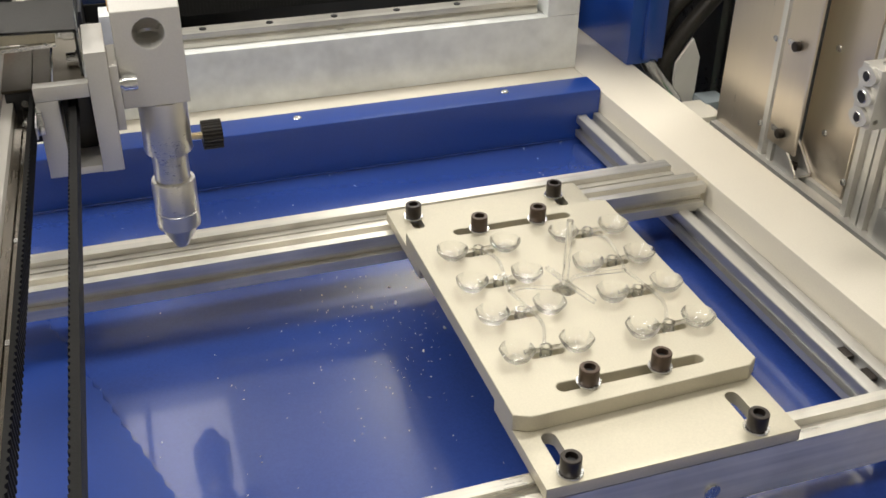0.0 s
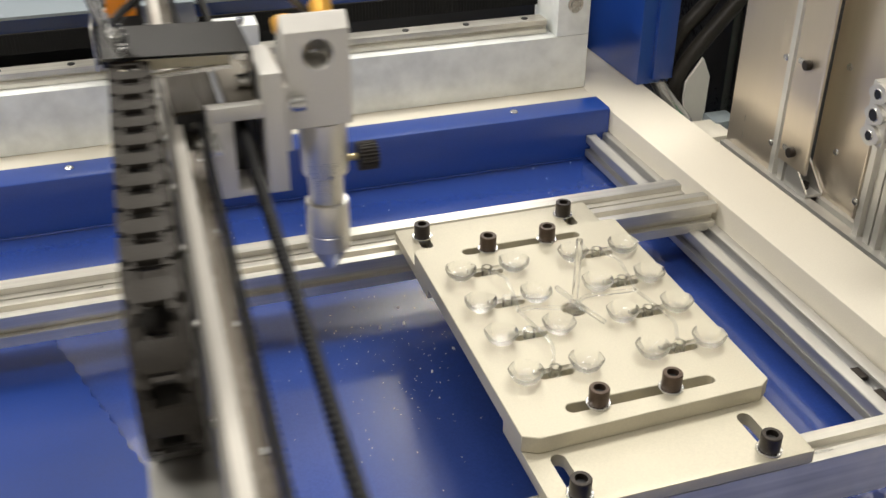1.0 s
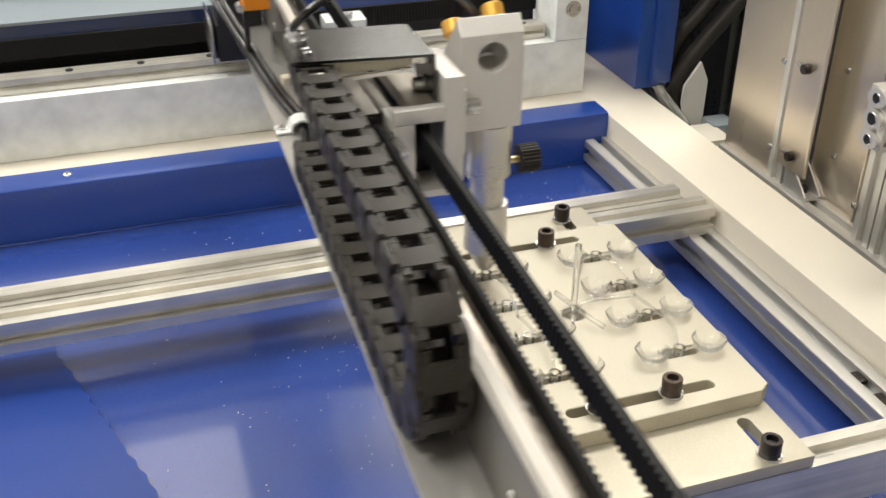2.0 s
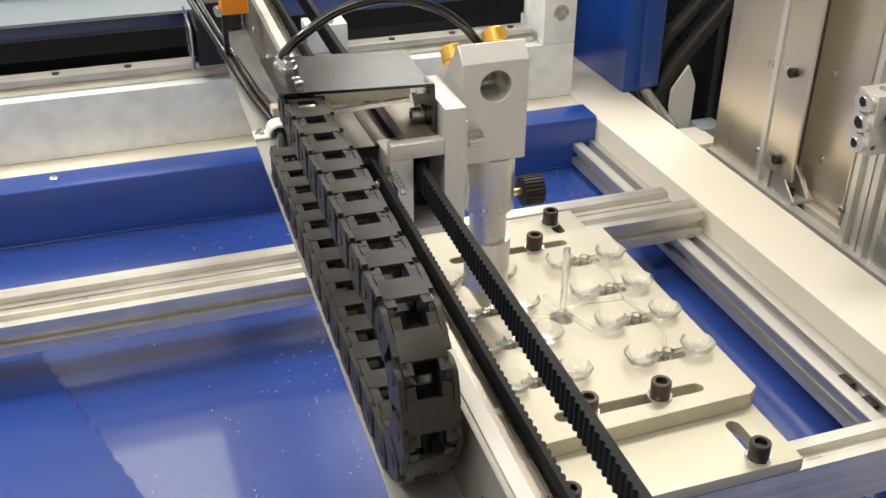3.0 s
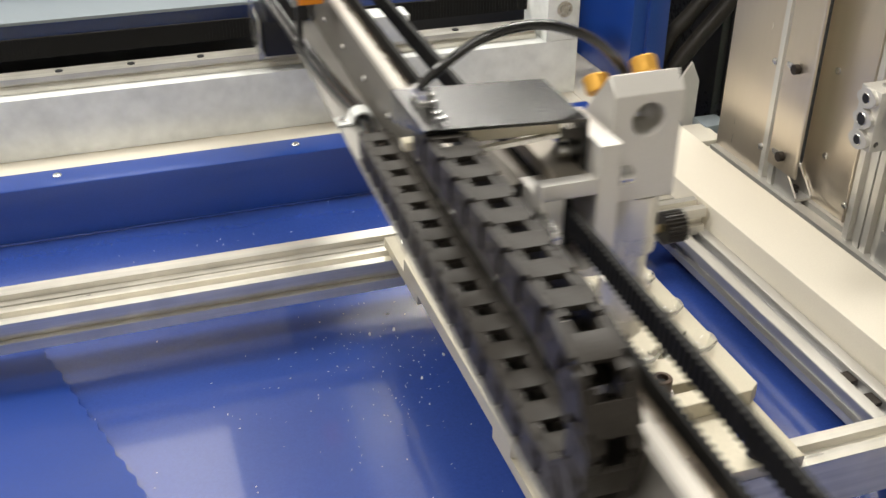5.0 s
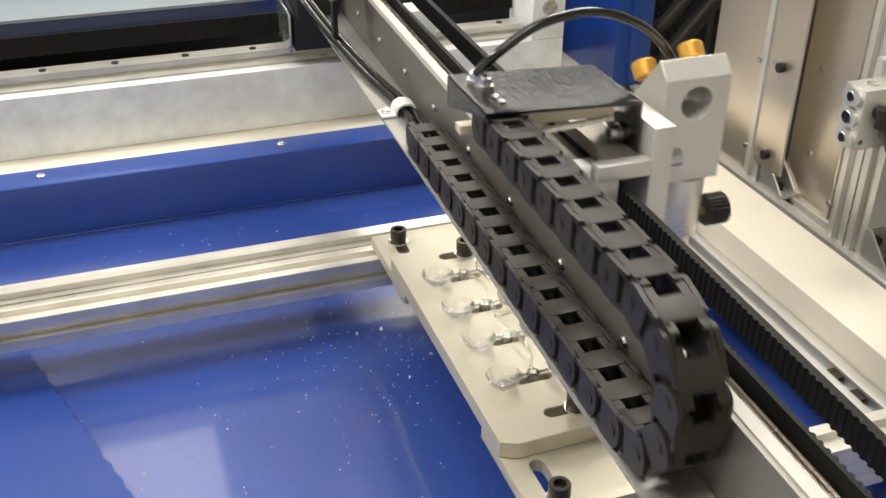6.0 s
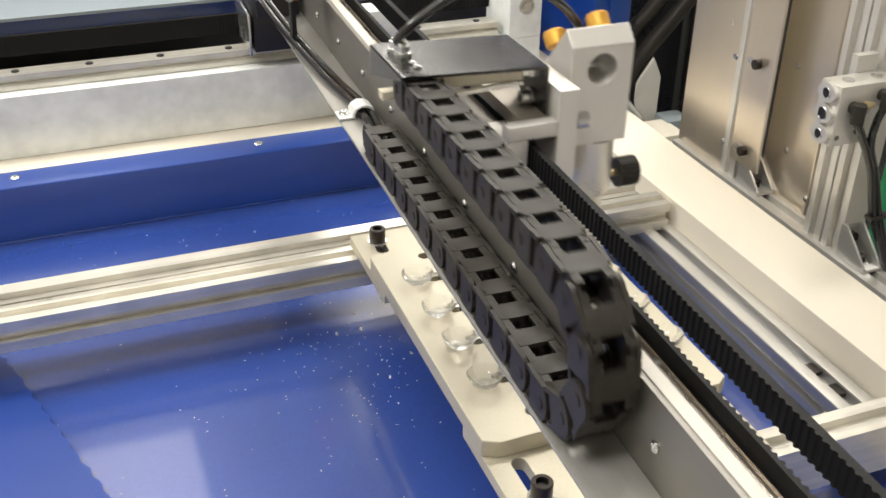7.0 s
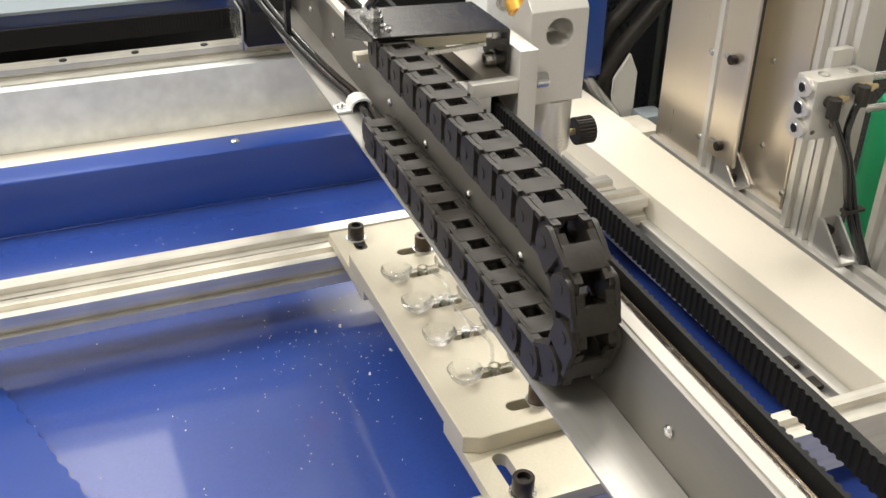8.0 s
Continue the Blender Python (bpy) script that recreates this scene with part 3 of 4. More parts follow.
    for z, r in ((0.0135, 0.0044), (-0.0030, 0.0056), (-0.0195, 0.0044)):
        bm = bm_()
        out = []
        for k in range(32):
            a = 2 * math.pi * k / 32
            q = 0.0090 + 0.0004 * math.cos(4 * a)
            out.append((0.0012 + q * math.sin(a) * 1.1, z + q * math.cos(a) * 0.82))
        prism(bm, out, "x", 0.0, 0.0034)
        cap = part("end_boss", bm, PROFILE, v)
        bm = bm_()
        lathe(bm, [(r, 0.0), (r * 0.86, 0.0006), (r * 0.8, -0.0001)], 18, pose(-0.0002, 0.0012, z, 0, -90, 0))
        part("bore_rim", bm, ZINC, cap)
        # Flat disc whose dark colour stands for the shade inside the hole.
        bm = bm_()
        cyl(bm, (-0.0001, 0.0012, z), "x", -0.0004, r * 0.78, 18)
        part("bore", bm, DARK, cap)
    for x in (0.018, 0.044):
        bm = bm_()
        cyl(bm, (x, 0.001, 0.0206), "z", 0.0014, 0.0046, 16)
        part("plug", bm, ZINC, v)
    runs = (((0.0170, 0.0040), [(0.0175, -0.0175, -0.006), (0.0230, -0.0190, -0.016), (0.0380, -0.0210, -0.046), (0.0520, -0.0210, -0.089), (0.0760, -0.0210, -0.136), (0.110, -0.022, -0.200)]),
            ((0.0420, 0.0110), [(0.0400, -0.0175, 0.003), (0.0345, -0.0190, -0.008), (0.0335, -0.0200, -0.0265), (0.0445, -0.0205, -0.052), (0.0595, -0.0210, -0.093), (0.0835, -0.0210, -0.142), (0.118, -0.022, -0.205)]))
    for (x, z), run in runs:
        bm = bm_()
        cyl(bm, (x, -0.0100, z), "y", -0.0090, 0.0046, 12)
        cyl(bm, (x, -0.0175, z + 0.0045), "z", -0.0150, 0.0052, 12)
        fit = part("elbow_fitting", bm, BLACK, v)
        tube("air_hose", run, 0.0031, HOSE, v, "black air hose")
        bm = bm_()
        cyl(bm, (x + 0.0050, -0.0150, z + 0.0020), "x", 0.0050, 0.0034, 6)
        cyl(bm, (x + 0.0100, -0.0150, z + 0.0020), "x", 0.0045, 0.0022, 10)
        part("brass_screw", bm, PALE_BRASS, fit, "pale brass adjusting screw")
    for z in (-0.014, 0.013):
        bm = bm_()
        cyl(bm, (0.0572, 0.002, z), "x", 0.10, 0.0034, 12)
        part("guide_rod", bm, ZINC, v)
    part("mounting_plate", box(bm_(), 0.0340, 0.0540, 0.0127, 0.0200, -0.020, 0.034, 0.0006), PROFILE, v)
    clip = thing("hose_tie", "black cable tie round two hoses", "cable tie", "", pose(0.3300, 0.1150, 0.0110))
    part("band", box(bm_(), -0.0015, 0.0180, -0.0040, 0.0042, -0.0014, 0.0014, 0.0006), BLACK, clip)
    t = thing("green_tank", "green painted upright tank behind the frame", "tank")
    part("shell", lathe(bm_(), [(0.046, -0.35), (0.048, -0.345), (0.048, 0.050), (0.042, 0.062), (0.015, 0.066)], 32, Matrix.Translation((0.462, 0.172, 0))), GREEN, t)


build_side_frame()


def build_beyond():
    cab = thing("dark_cabinet", "matt black equipment cabinet behind the machine", "cabinet")
    part("cabinet_body", box(bm_(), 0.435, 0.95, 0.56, 1.1, -0.90, 0.55, 0.004), CABINET, cab)
    part("door_panel", box(bm_(), 0.445, 0.62, 0.552, 0.559, -0.6, 0.5, 0.002), CABINET, cab)
    for pts in ([(0.347, 0.520, -0.12), (0.346, 0.517, -0.045), (0.3406, 0.515, -0.0245), (0.3538, 0.515, 0.0007), (0.3727, 0.515, 0.0247), (0.4044, 0.515, 0.060), (0.50, 0.515, 0.17)],
                [(0.336, 0.535, -0.12), (0.3349, 0.530, -0.036), (0.335, 0.530, -0.0156), (0.341, 0.530, 0.0103), (0.3517, 0.530, 0.0321), (0.3775, 0.530, 0.0584), (0.46, 0.53, 0.155)]):
        tagged(tube("hose", pts, 0.0092, BLACK), "thick black cable hose rising beside the guard", "hose", "cable hoses")
    tagged(tube("braided_cable", [(0.322, 0.525, -0.020), (0.328, 0.512, -0.036), (0.337, 0.505, -0.050), (0.349, 0.50, -0.066), (0.362, 0.495, -0.095)], 0.009, ZINC), "silver braided metal cable behind the guard", "cable")
    bm = bm_()
    prism(bm, [(0.3638, 0.0072), (0.3746, -0.0153), (0.3739, -0.105), (0.3600, -0.105), (0.3454, -0.0398), (0.3460, -0.0197)], "y", 0.500, 0.504)
    tagged(new("white_bracket", mesh_of("white_bracket", bm, HALL)), "white painted pointed metal bracket", "bracket")
    cl = thing("cable_clamp", "pale metal clamp on the frame edge", "clamp")
    part("clamp_body", box(bm_(), 0.346, 0.377, 0.440, 0.486, -0.085, -0.060, 0.003), FRAME, cl)
    part("clamp_tab", box(bm_(), 0.372, 0.402, 0.470, 0.500, -0.085, -0.058, 0.003), GREYPANEL, cl)
    part("clamp_strip", box(bm_(), 0.340, 0.356, 0.350, 0.432, -0.082, -0.062, 0.002), FRAME, cl)


build_beyond()

# ---- gantry ----
ZFL = 0.0940  # top of its tray flange
G0, G1 = -0.42, 0.53


def toothed_belt(x0, x1, z0, z1, y0, y1, tooth, pitch=0.0047):
    """A flat belt on edge along y with teeth on the side that tooth gives (+1: +x)."""
    bm = bm_()
    xf = x1 if tooth > 0 else x0
    n = int((y1 - y0) / pitch)
    line = []
    for i in range(n):
        y = y0 + i * pitch
        line += [(xf, y + pitch * 0.10), (xf + tooth * 0.0010, y + pitch * 0.26), (xf + tooth * 0.0010, y + pitch * 0.56), (xf, y + pitch * 0.72)]
    back = x0 if tooth > 0 else x1
    vs = []
    for x, y in line:
        vs.append([bm.verts.new((x, y, z0)), bm.verts.new((x, y, z1)), bm.verts.new((back, y, z1)), bm.verts.new((back, y, z0))])
    for a, b in zip(vs, vs[1:]):
        for k in range(4):
            bm.faces.new((a[k], a[(k + 1) % 4], b[(k + 1) % 4], b[k]))
    bm.faces.new(vs[0])
    bm.faces.new(vs[-1][::-1])
    return bm


def build_gantry():
    """The gantry beam along y; its origin is on the outer face of the web, at z = 0."""
    g = thing("gantry", "aluminium gantry beam with toothed belt drive", "gantry")
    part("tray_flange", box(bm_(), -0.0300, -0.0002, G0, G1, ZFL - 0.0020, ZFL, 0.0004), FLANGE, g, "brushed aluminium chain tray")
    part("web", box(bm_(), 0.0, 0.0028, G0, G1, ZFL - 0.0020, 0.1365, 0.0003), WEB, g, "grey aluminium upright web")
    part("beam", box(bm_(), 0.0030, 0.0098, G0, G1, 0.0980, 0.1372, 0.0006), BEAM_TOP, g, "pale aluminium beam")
    bm = prism(bm_(), [(0.0101, 0.1180), (0.0101, 0.1318), (0.0150, 0.1318), (0.0158, 0.1306), (0.0176, 0.1306), (0.0182, 0.1318), (0.0186, 0.1318), (0.0194, 0.1304), (0.0182, 0.1258), (0.0194, 0.1212), (0.0182, 0.1180)], "y", G0, G1)
    part("guide_rail", bm, RAIL, g, "ground steel guide rail")
    for i in range(10):
        bm = bm_()
        cyl(bm, (0.0167, -0.40 + i * 0.090, 0.1299), "z", 0.0010, 0.0022, 12)
        part("rail_screw", bm, ZINC, g)
    for i in range(12):
        y = -0.3895 + i * 0.0758
        bm = lathe(bm_(), [(0.0030, 0.0), (0.0030, 0.0010), (0.0020, 0.0020), (0.0006, 0.0022)], 14, pose(-0.0001, y, 0.1138, 0, -90, 0))
        part("web_screw", bm, ZINC, g)
    part("inner_belt", toothed_belt(0.0200, 0.0222, 0.1260, 0.1402, G0 + 0.01, 0.51, 1), RUBBER, g, "black toothed belt, inner run")
    part("outer_belt", toothed_belt(0.0446, 0.0484, 0.1262, 0.1408, G0 + 0.01, 0.51, -1), RUBBER, g, "black toothed belt, outer run")
    for y in (G0 + 0.012, 0.51):
        bm = bm_()
        cyl(bm, (0.0340, y, 0.121), "z", 0.022, 0.0090, 24, bevel=0.0008)
        part("belt_pulley", bm, ALU, g)
    # end carriages on the guide beams
    part("rear_carriage", box(bm_(), -0.046, 0.046, 0.524, 0.590, 0.0560, ZFL - 0.0022, 0.001), DARK, g, "black rear carriage")
    part("side_plate", box(bm_(), -0.0520, -0.0500, 0.518, 0.590, 0.0555, 0.0960, 0.0003), ZINC, g, "thin bright side plate")
    part("motor", box(bm_(), -0.045, -0.004, 0.506, 0.555, ZFL + 0.001, 0.122, 0.002), DARK, g)
    conn = part("orange_connector", box(bm_(), -0.0310, -0.0090, 0.400, 0.424, 0.1415, 0.175, 0.002), ORANGE, g, "orange plastic connector block")
    part("connector_mount", prism(bm_(), [(-0.0300, ZFL + 0.0004), (-0.0260, ZFL + 0.0004), (-0.0260, 0.1385), (-0.0110, 0.1385), (-0.0110, 0.1412), (-0.0300, 0.1412)], "y", 0.414, 0.423), DARK, g)
    bm = bm_()
    cyl(bm, (-0.0335, 0.4120, 0.1440), "y", -0.012, 0.0034, 14, bevel=0.0004)
    part("connector_screw", bm, ZINC, conn)
    part("rear_slider", box(bm_(), 0.0600, 0.1010, 0.530, 0.560, 0.0560, 0.0835, 0.0012), WHITE, g, "pale slider block on the back rail")
    bm = bm_()
    cyl(bm, (0.0850, 0.536, 0.0836), "z", 0.0060, 0.0040, 14, bevel=0.0005)
    part("slider_screw", bm, ZINC, g)
    # cables with clip
    for dx in (0.0, 0.0062):
        tube("cable", [(-0.0500 + dx, 0.515, 0.128), (-0.0400 + dx, 0.470, 0.113), (-0.0300 + dx, 0.412, 0.1020), (-0.0210 + dx, 0.331, 0.0978), (-0.0140 + dx, 0.275, 0.0975), (-0.0128 + dx, 0.245, 0.0980), (-0.0165 + dx, 0.212, 0.1015), (-0.0185 + dx, 0.185, 0.1035)], 0.0031, HOSE, g, "black cable")
    bm = bm_()
    arch = [(-0.0200, 0.0), (-0.0200, 0.0040), (-0.0180, 0.0078), (-0.0135, 0.0100), (-0.0085, 0.0098), (-0.0045, 0.0075), (-0.0030, 0.0035), (-0.0030, 0.0)]
    inner = [(-0.0045, 0.0), (-0.0045, 0.0032), (-0.0058, 0.0062), (-0.0090, 0.0082), (-0.0133, 0.0084), (-0.0170, 0.0066), (-0.0186, 0.0036), (-0.0186, 0.0)]
    prism(bm, [(x, ZFL + 0.0003 + z) for x, z in arch + inner], "y", 0.251, 0.266)
    box(bm, -0.0305, -0.0187, 0.251, 0.266, ZFL + 0.0003, ZFL + 0.0021, 0.0006)
    part("cable_clip", bm, WHITE, g, "white plastic cable clip")
    part("clip_screw", lathe(bm_(), [(0.0040, ZFL + 0.0022), (0.0040, ZFL + 0.0032), (0.0026, ZFL + 0.0034), (0.0024, ZFL + 0.0050), (0.0014, ZFL + 0.0050), (0.0013, ZFL + 0.0040)], 14, Matrix.Translation((-0.0253, 0.259, 0))), ZINC, g)
    return g


def build_head():
    """The laser head on its carriage; its origin is near the nozzle's axis, at z = 0."""
    h = thing("laser_cutting_unit", "aluminium laser cutting head on a belt-driven carriage", "laser head")
    axis = Matrix.Translation((0.0032, -0.0055, 0))
    blk = part("mirror_block", prism(bm_(), [(-0.0205, 0.1249), (-0.0205, 0.1900), (-0.0112, 0.2000), (0.0150, 0.1705), (0.0150, 0.1249)], "x", -0.0219, 0.0211), HEAD_ALU, h, "silver anodised mirror block with slanted top")
    bm = bm_()
    cyl(bm, (0.0, -0.03, 0.1747), "y", 0.037, 0.0100, 36)
    cut(blk, [bm])
    mod = blk.modifiers.new("edge", "BEVEL")
    mod.width, mod.segments, mod.limit_method, mod.angle_limit = 0.0006, 2, "ANGLE", radians(30)
    # Ring added to give the lit crescent inside the round hole.
    bm = bm_()
    lathe(bm, [(0.0099, 0.0), (0.0099, 0.0014), (0.0080, 0.0014), (0.0077, 0.0002)], 28, pose(0.0, 0.0066, 0.1747, 90))
    part("mirror_ring", bm, ALU, blk, "aluminium ring added for the lit crescent in the hole")
    bm = bm_()
    lathe(bm, [(0.0070, 0.0), (0.0070, 0.0022), (0.0001, 0.0022)], 28, pose(0.0, -0.0035, 0.1700, 140))
    part("mirror", bm, MIRROR, blk, "round polished mirror")
    part("upper_tube", lathe(bm_(), [(0.0152, 0.0850), (0.0162, 0.0858), (0.0164, 0.0870), (0.0164, 0.1247), (0.0120, 0.1247)], 48, axis), TURNED, h)
    part("lens_tube", lathe(bm_(), [(0.0124, 0.0635), (0.0124, 0.0849)], 40, axis), TURNED, h)
    part("nozzle", lathe(bm_(), [(0.0030, 0.0078), (0.0046, 0.0080), (0.0132, 0.0240), (0.0154, 0.0262), (0.0154, 0.0380), (0.0149, 0.0384), (0.0149, 0.0392), (0.0154, 0.0396), (0.0154, 0.0612), (0.0148, 0.0630), (0.0125, 0.0633)], 48, axis), TURNED, h, "turned aluminium nozzle with groove")
    bm = bm_()
    ridge = []
    for i in range(96):
        a = 2 * math.pi * i / 96
        r = 0.0103 if i % 4 in (1, 2) else 0.0094
        ridge.append((-0.0045 + r * math.cos(a), 0.0922 + r * math.sin(a)))
    prism(bm, ridge, "x", 0.0268, 0.0405)
    knob = part("knurled_knob", bm, BLACK, h, "black knurled plastic knob")
    bm = bm_()
    cyl(bm, (0.0170, -0.0045, 0.0922), "x", 0.0098, 0.0026, 14)
    part("knob_stud", bm, PALE_BRASS, knob, "brass stud")
    # carriage bracket
    part("column", box(bm_(), -0.0408, -0.0276, -0.0447, 0.0100, 0.0936, 0.1745, 0.0006), HEAD_ALU, h, "upright aluminium column")
    part("clamp_lug", box(bm_(), -0.0274, -0.0221, -0.0330, 0.0080, 0.1160, 0.1600, 0.0005), HEAD_ALU, h)
    part("bracket_top", box(bm_(), -0.0736, -0.0410, -0.0447, -0.0362, 0.1463, 0.1557, 0.0005), HEAD_ALU, h)
    part("bracket_leg", box(bm_(), -0.0734, -0.0601, -0.0446, -0.0120, 0.0939, 0.1461, 0.0005), HEAD_ALU, h)
    part("bracket_foot", box(bm_(), -0.0599, -0.0410, -0.0444, -0.0120, 0.0939, 0.0990, 0.0005), HEAD_ALU, h)
    part("bracket_back", box(bm_(), -0.0599, -0.0410, -0.0160, -0.0122, 0.0992, 0.1461, 0.0004), DARK, h)
    part("slider", box(bm_(), -0.0925, -0.0740, -0.0180, 0.0480, 0.1080, 0.1432, 0.0008), DARK, h, "black linear slider")
    for x, z in ((-0.0813, 0.1360), (-0.0760, 0.1350), (-0.0765, 0.1280)):
        bm = bm_()
        cyl(bm, (x, -0.0181, z), "y", -0.0018, 0.0024 if x < -0.08 else 0.0014, 14, bevel=0.0003)
        part("slider_screw", bm, ZINC if x < -0.08 else DARK, h)
    part("carriage_plate", box(bm_(), -0.0940, -0.0757, -0.0185, 0.060, 0.1434, 0.1455, 0.0004), SATIN, h, "dark carriage plate")
    part("carriage_plate", box(bm_(), -0.0753, -0.0640, -0.0175, 0.060, 0.1434, 0.1452, 0.0004), SATIN, h, "dark carriage plate")
    part("carriage_plate_inner", box(bm_(), -0.0612, -0.0428, -0.0358, 0.060, 0.1463, 0.1555, 0.0005), SATIN_PALE, h, "satin carriage plate")
    bm = bm_()
    lathe(bm, [(0.0068, 0.0), (0.0070, 0.0008), (0.0062, 0.0026), (0.0036, 0.0040), (0.0010, 0.0042)], 22, pose(-0.0772, -0.0420, 0.1298, 90))
    part("clamp_screw", bm, ZINC, h, "domed zinc clamp screw")
    # Zinc blocks stand in for the glint on the inner belt's teeth.
    bm = bm_()
    for i in range(9):
        box(bm, -0.0748 + 0.0002 * i, -0.0712 + 0.0002 * i, -0.0410 - 0.0026 * i, -0.0394 - 0.0026 * i, 0.1370 - 0.0006 * i, 0.1418 - 0.0006 * i, 0.0004)
    box(bm, -0.0750, -0.0742, -0.0630, -0.0395, 0.1300, 0.1380)
    part("belt_clamp", bm, ZINC, h, "metal blocks for the lit teeth of the inner belt, on a clamp strip")
    # cover plate with folded sides
    bm = bm_()
    prism(bm, [(-0.1318, 0.1600), (-0.1302, 0.1600), (-0.1302, 0.1842), (-0.0443, 0.1842), (-0.0443, 0.1490), (-0.0427, 0.1490), (-0.0427, 0.1852), (-0.0434, 0.1860), (-0.1311, 0.1860), (-0.1318, 0.1852)], "y", -0.0266, 0.0343)
    for vert in bm.verts:
        vert.co.y -= 0.125 * (vert.co.x + 0.0870)
        if vert.co.z < 0.1601 and vert.co.x < -0.12:
            vert.co.z = 0.1660 if vert.co.y > 0.02 else 0.1835
        if vert.co.z < 0.1601 and vert.co.x > -0.06 and vert.co.y > 0.02:
            vert.co.y -= 0.034
    part("cover_plate", bm, COVER, h, "black wrinkle-painted cover plate")
    m = pose(-0.0446, -0.0130, 0.1600, 0, -90, 0)
    part("cover_screw", lathe(bm_(), [(0.0060, 0.0), (0.0060, 0.0012), (0.0046, 0.0013), (0.0046, 0.0066), (0.0042, 0.0072), (0.0026, 0.0072), (0.0025, 0.0044), (0.0002, 0.0042)], 24, m), ZINC, h, "zinc socket screw with washer")
    part("rod_nut", lathe(bm_(), [(0.0042, 0.0), (0.0042, 0.0060), (0.0030, 0.0062), (0.0028, 0.0100), (0.0010, 0.0102)], 6, pose(-0.0450, -0.0200, 0.1795, 0, -90, 0)), ZINC, h)
    bm = bm_()
    prism(bm, [(-0.1110, -0.0310), (-0.0560, -0.0250), (-0.0560, -0.0215), (-0.1110, -0.0275)], "z", 0.1735, 0.1760)
    part("support_strip", bm, ZINC, h)
    part("support_bar", prism(bm_(), [(-0.1110, -0.0210), (-0.0560, -0.0240), (-0.0560, -0.0150), (-0.1110, -0.0130)], "z", 0.1762, 0.1838), CARDBOARD, h, "cream plastic bar")
    for x, y in ((-0.1207, 0.0216), (-0.1195, 0.0120), (-0.1180, -0.0010), (-0.1175, -0.0080)):
        bm = bm_()
        big = y > 0.01
        lathe(bm, [(0.0058, 0.1861), (0.0058, 0.1892), (0.0044, 0.1894), (0.0044, 0.1930), (0.0027, 0.1932), (0.0027, 0.1944)] if big else [(0.0025, 0.1861), (0.0025, 0.1872), (0.0010, 0.1877)], 6 if big else 14, Matrix.Translation((x, y, 0)))
        part("cover_nut", bm, ZINC, h)
    part("limit_flag", box(bm_(), -0.1290, -0.1180, 0.0245, 0.0330, 0.1535, 0.1590, 0.0006), CARDBOARD, h, "small white limit switch flag")
    # adjusting knobs on the slanted back
    for x, y, z in ((0.0085, -0.0010, 0.1885), (-0.0150, 0.0095, 0.1765)):
        m = pose(x, y, z, -41, 0, 0)
        bm = lathe(bm_(), [(0.0028, -0.003), (0.0028, 0.0048), (0.0068, 0.0050), (0.0074, 0.0058), (0.0076, 0.0140), (0.0068, 0.0150), (0.001, 0.0150)], 28, m)
        part("adjusting_knob", bm, BRASS, h, "orange anodised adjusting knob")
    bm = bm_()
    cyl(bm, (-0.0205, -0.0268, 0.1457), "x", 0.0092, 0.0054, 24, bevel=0.0006)
    cyl(bm, (-0.0275, -0.0268, 0.1457), "x", 0.0071, 0.0036, 16)
    part("clamp_bolt", bm, ZINC, h)
    tube("air_hose", [(-0.1207, 0.0216, 0.190), (-0.1195, 0.018, 0.1962), (-0.1087, 0.015, 0.2067), (-0.0874, 0.015, 0.2188), (-0.0617, 0.015, 0.2237), (-0.0407, 0.015, 0.2207), (-0.0187, 0.015, 0.2105), (-0.001, 0.015, 0.1932), (0.012, 0.017, 0.170), (0.0190, 0.020, 0.145), (0.0185, 0.018, 0.120)], 0.0029, HOSE, h, "glossy black air hose in an arc")
    return h


# ---- drag chain ----
PITCH = 0.0234
CHX0, CHX1 = -0.0288, -0.0046
ZLOW = ZFL + 0.0100               # pitch line of the lower run
ZUP = 0.1725                      # pitch line of the upper run
RB = (ZUP - ZLOW) / 2             # bend radius of the pitch line
FIX_Y = 0.195                     # fixed end of the lower run
LINKS = 27


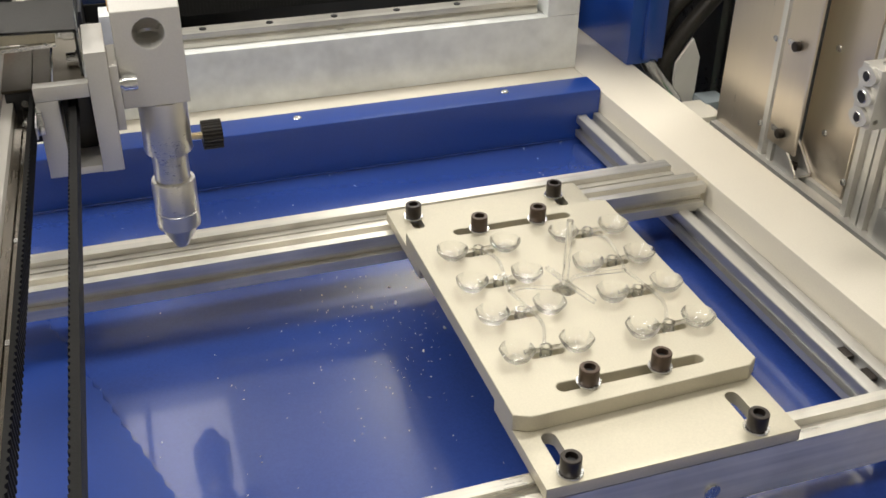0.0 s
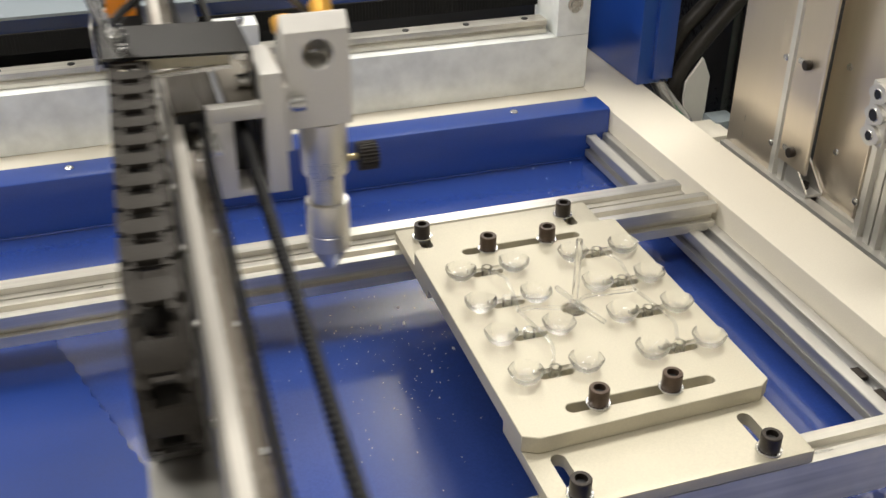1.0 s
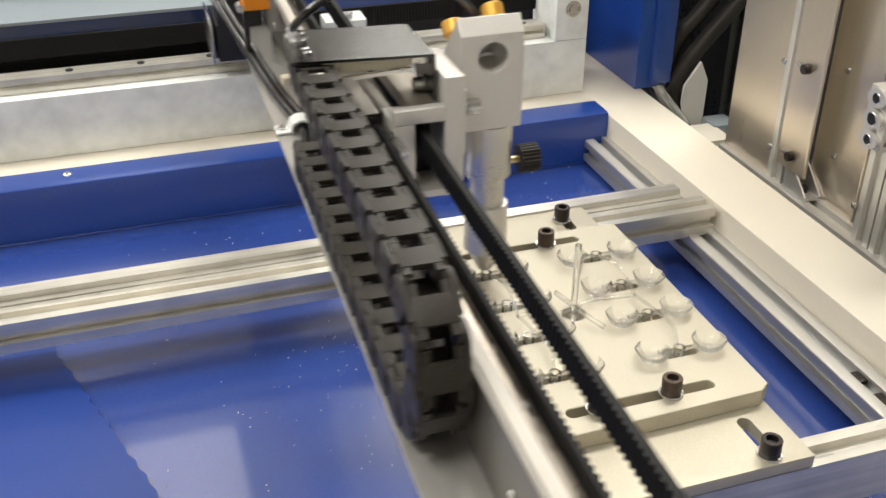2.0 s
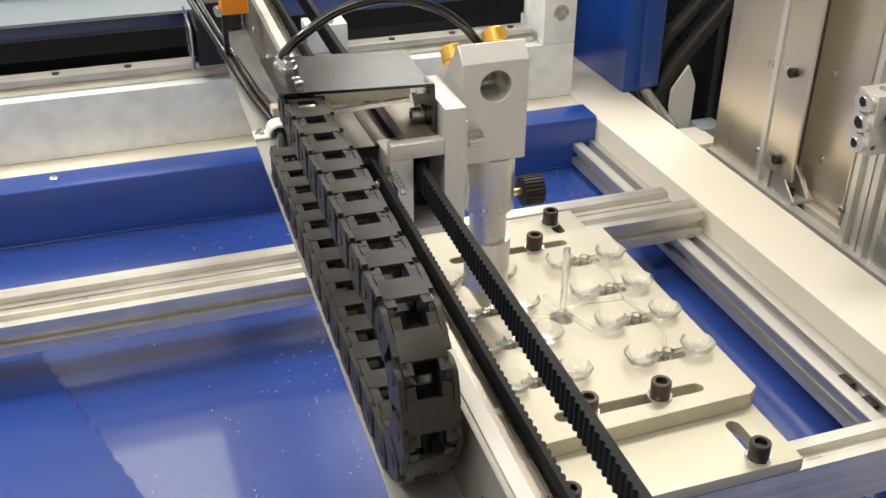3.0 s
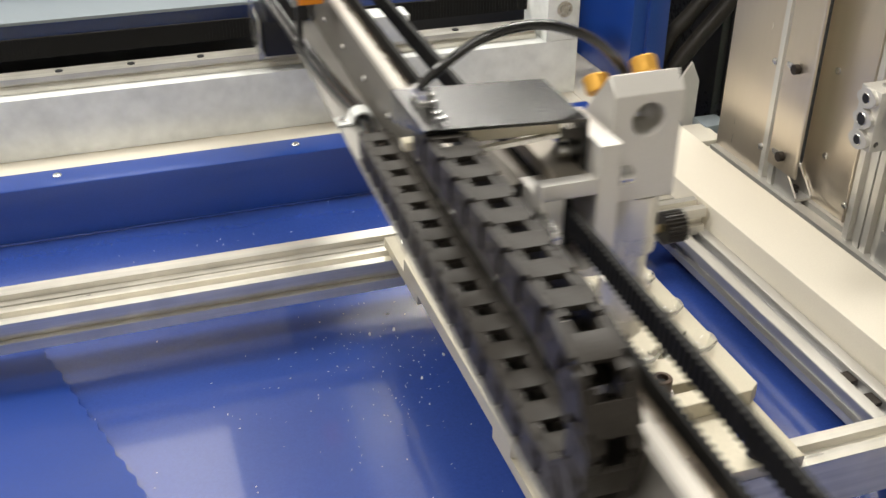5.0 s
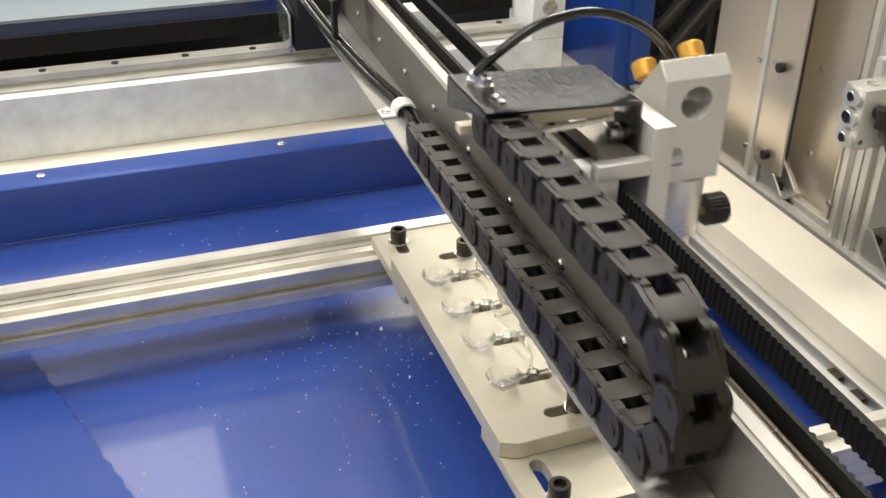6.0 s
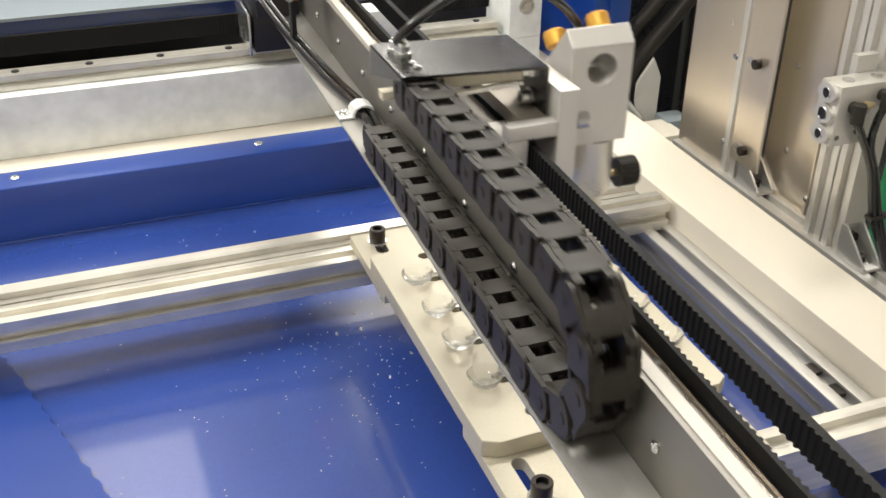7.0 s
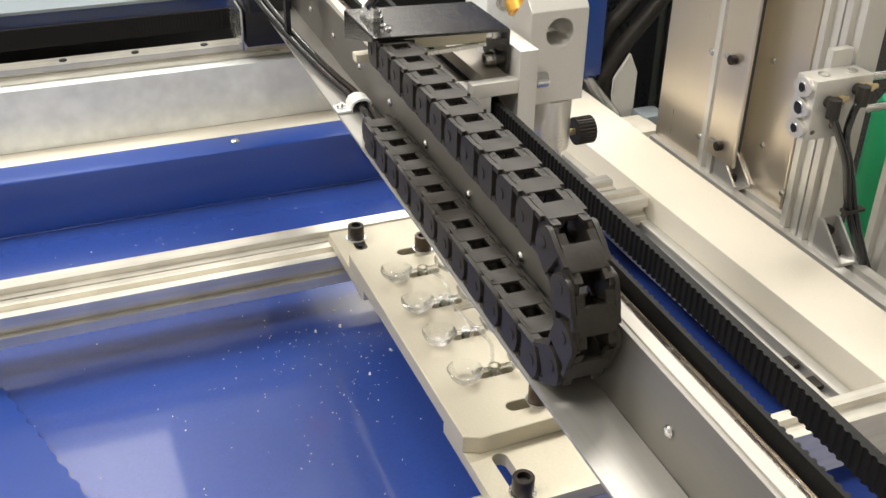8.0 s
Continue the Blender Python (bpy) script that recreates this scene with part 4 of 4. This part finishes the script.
def link_mesh():
    """One chain link along -y from its hinge at the origin: two overlapping cheeks and two cross bars."""
    bm = bm_()
    w = (CHX1 - CHX0) / 2
    hh = 0.0096
    for s in (-1, 1):
        for x0, x1, y0, y1 in ((w - 0.0024, w, 0.004, -PITCH * 0.50), (w - 0.0048, w - 0.0026, -PITCH * 0.40, -PITCH - 0.0076)):
            out = []
            rear = y0 > 0
            for i in range(9):
                a = math.pi / 2 - math.pi * i / 8
                out.append((0.0078 * math.cos(a) * 0.85 + (y0 - 0.004 if rear else y0), hh * math.sin(a)) if rear else (y0, hh * math.sin(a)))
            if rear:
                out += [(y1, -hh), (y1, hh)]
            else:
                out = [(y0, hh), (y0, -hh)]
                for i in range(9):
                    a = -math.pi / 2 - math.pi * i / 8
                    out.append((y1 + 0.0078 + 0.0078 * math.cos(a), hh * math.sin(a)))
            prism(bm, out, "x", s * x0, s * x1)
        cyl(bm, (s * w, 0.0, 0.0), "x", s * 0.0006, 0.0030, 10)
    bars = []
    for z0, z1 in ((hh - 0.0026, hh + 0.0004), (-hh, -hh + 0.0026)):
        b = box(bm_(), -w + 0.0027, w - 0.0027, -PITCH * 0.90, -PITCH * 0.32, z0, z1, 0.0006)
        box(b, -w + 0.0004, w - 0.0004, -PITCH * 0.76, -PITCH * 0.46, z0 + 0.0002, z1 - 0.0002)
        for s in (-1, 1):
            xa, xb = sorted((s * (w - 0.0028), s * (w - 0.0068)))
            box(b, xa, xb, -PITCH * 1.12, -PITCH * 0.08, z0 + 0.0004, z1 - 0.0004)
        bars.append(mesh_of("cross_bar", b, BLACK))
    return mesh_of("chain_link", bm, BLACK), bars


def build_chain():
    c = thing("drag_chain", "black nylon cable drag chain in a loop on the gantry", "drag chain")
    me, bars = link_mesh()
    links = []
    for i in range(LINKS):
        o = new("chain_link", me)
        o.parent = c
        for b in bars:
            new("cross_bar", b).parent = o
        links.append(o)
    part("end_bracket", box(bm_(), CHX0 + 0.003, CHX1 - 0.003, FIX_Y - 0.004, FIX_Y + 0.010, ZFL + 0.0003, ZFL + 0.0030, 0.0005), ANOD, c)
    return c, links


def chain_pose(s, yh):
    """Pose of a link whose hinge lies s along the chain from its moving end at the head, for the head at yh."""
    ys = yh - 0.0050                                # where the chain leaves the cover
    total = LINKS * PITCH
    up = (total - math.pi * RB - (FIX_Y - ys)) / 2  # length of the upper run
    yc = ys - up
    cx = (CHX0 + CHX1) / 2

    def at(d):
        if d < up:
            return ys - d, ZUP
        if d < up + math.pi * RB:
            a = (d - up) / RB
            return yc - RB * math.sin(a), (ZUP + ZLOW) / 2 + RB * math.cos(a)
        return yc + (d - up - math.pi * RB), ZLOW
    (y0, z0), (y1, z1) = at(s), at(s + PITCH)
    ang = math.atan2(z1 - z0, -(y1 - y0))           # turn about x from the straight upper run
    return pose(cx, y0, z0, -math.degrees(ang), 0, 0), ang


gantry = build_gantry()
laser_head = build_head()
drag_chain, chain_links = build_chain()

# seconds, x and y of the nozzle's axis
HEAD_ROWS = [
    (0.0, -0.2240, 0.2333), (0.4, -0.2227, 0.2290), (0.5, -0.2124, 0.2266), (0.6, -0.1944, 0.2216), (0.7, -0.1773, 0.2153),
    (0.8, -0.1604, 0.2092), (0.9, -0.1433, 0.2043), (1.0, -0.1262, 0.2005), (1.1, -0.1100, 0.1971), (1.2, -0.0930, 0.1919),
    (1.3, -0.0757, 0.1867), (1.4, -0.0584, 0.1812), (1.5, -0.0413, 0.1762), (1.6, -0.0287, 0.1722), (1.7, -0.0249, 0.1709),
    (1.9, -0.0247, 0.1708), (2.1, -0.0087, 0.1708), (2.3, -0.0079, 0.1698), (2.5, -0.0079, 0.1397), (2.65, -0.0079, 0.1269),
    (2.75, -0.0097, 0.1262), (2.8, -0.0129, 0.1259), (2.9, -0.0215, 0.1263), (3.0, -0.0242, 0.1266), (3.1, -0.0244, 0.1257),
    (3.2, -0.0244, 0.1179), (3.3, -0.0244, 0.1002), (3.4, -0.0241, 0.0884), (3.5, -0.0231, 0.0866), (3.6, -0.0163, 0.0860),
    (3.7, -0.0089, 0.0861), (3.8, -0.0076, 0.0862), (3.9, -0.0072, 0.0836), (4.0, -0.0071, 0.0696), (4.1, -0.0073, 0.0523),
    (4.2, -0.0072, 0.0450), (4.3, -0.0081, 0.0436), (4.4, -0.0180, 0.0441), (4.5, -0.0229, 0.0447), (4.6, -0.0225, 0.0474),
    (4.7, -0.0145, 0.0494), (4.8, 0.0003, 0.0494), (4.9, 0.0190, 0.0486), (5.0, 0.0367, 0.0489), (5.1, 0.0530, 0.0497),
    (5.2, 0.0620, 0.0511), (5.3, 0.0642, 0.0515), (5.5, 0.0650, 0.0507), (5.7, 0.0787, 0.0504), (5.9, 0.0804, 0.0507),
    (6.1, 0.0808, 0.0689), (6.3, 0.0814, 0.0863), (6.4, 0.0826, 0.0913), (6.5, 0.0799, 0.0925), (6.6, 0.0729, 0.0927),
    (6.7, 0.0691, 0.0927), (6.8, 0.0687, 0.0932), (6.9, 0.0672, 0.1023), (7.0, 0.0647, 0.1156), (7.1, 0.0647, 0.1258),
    (7.2, 0.0647, 0.1294), (7.3, 0.0711, 0.1290), (7.4, 0.0799, 0.1281), (7.5, 0.0816, 0.1272), (7.6, 0.0818, 0.1311),
    (7.7, 0.0811, 0.1456), (7.8, 0.0808, 0.1612), (7.9, 0.0805, 0.1701), (8.0, 0.0804, 0.1733),
]
REACH = 0.1031   # from the gantry's web to the head's origin, at y = 0
SKEW = -1.33     # the gantry stands slightly out of square


def motions():
    walk(laser_head, [(t, pose(x, y, 0)) for t, x, y in HEAD_ROWS])
    for ob in (gantry, drag_chain):
        walk(ob, [(t, pose(x - REACH, 0, 0, 0, 0, SKEW)) for t, x, y in HEAD_ROWS])
    for i, o in enumerate(chain_links):
        walk(o, [(t, chain_pose(i * PITCH, y)[0]) for t, x, y in HEAD_ROWS])


motions()
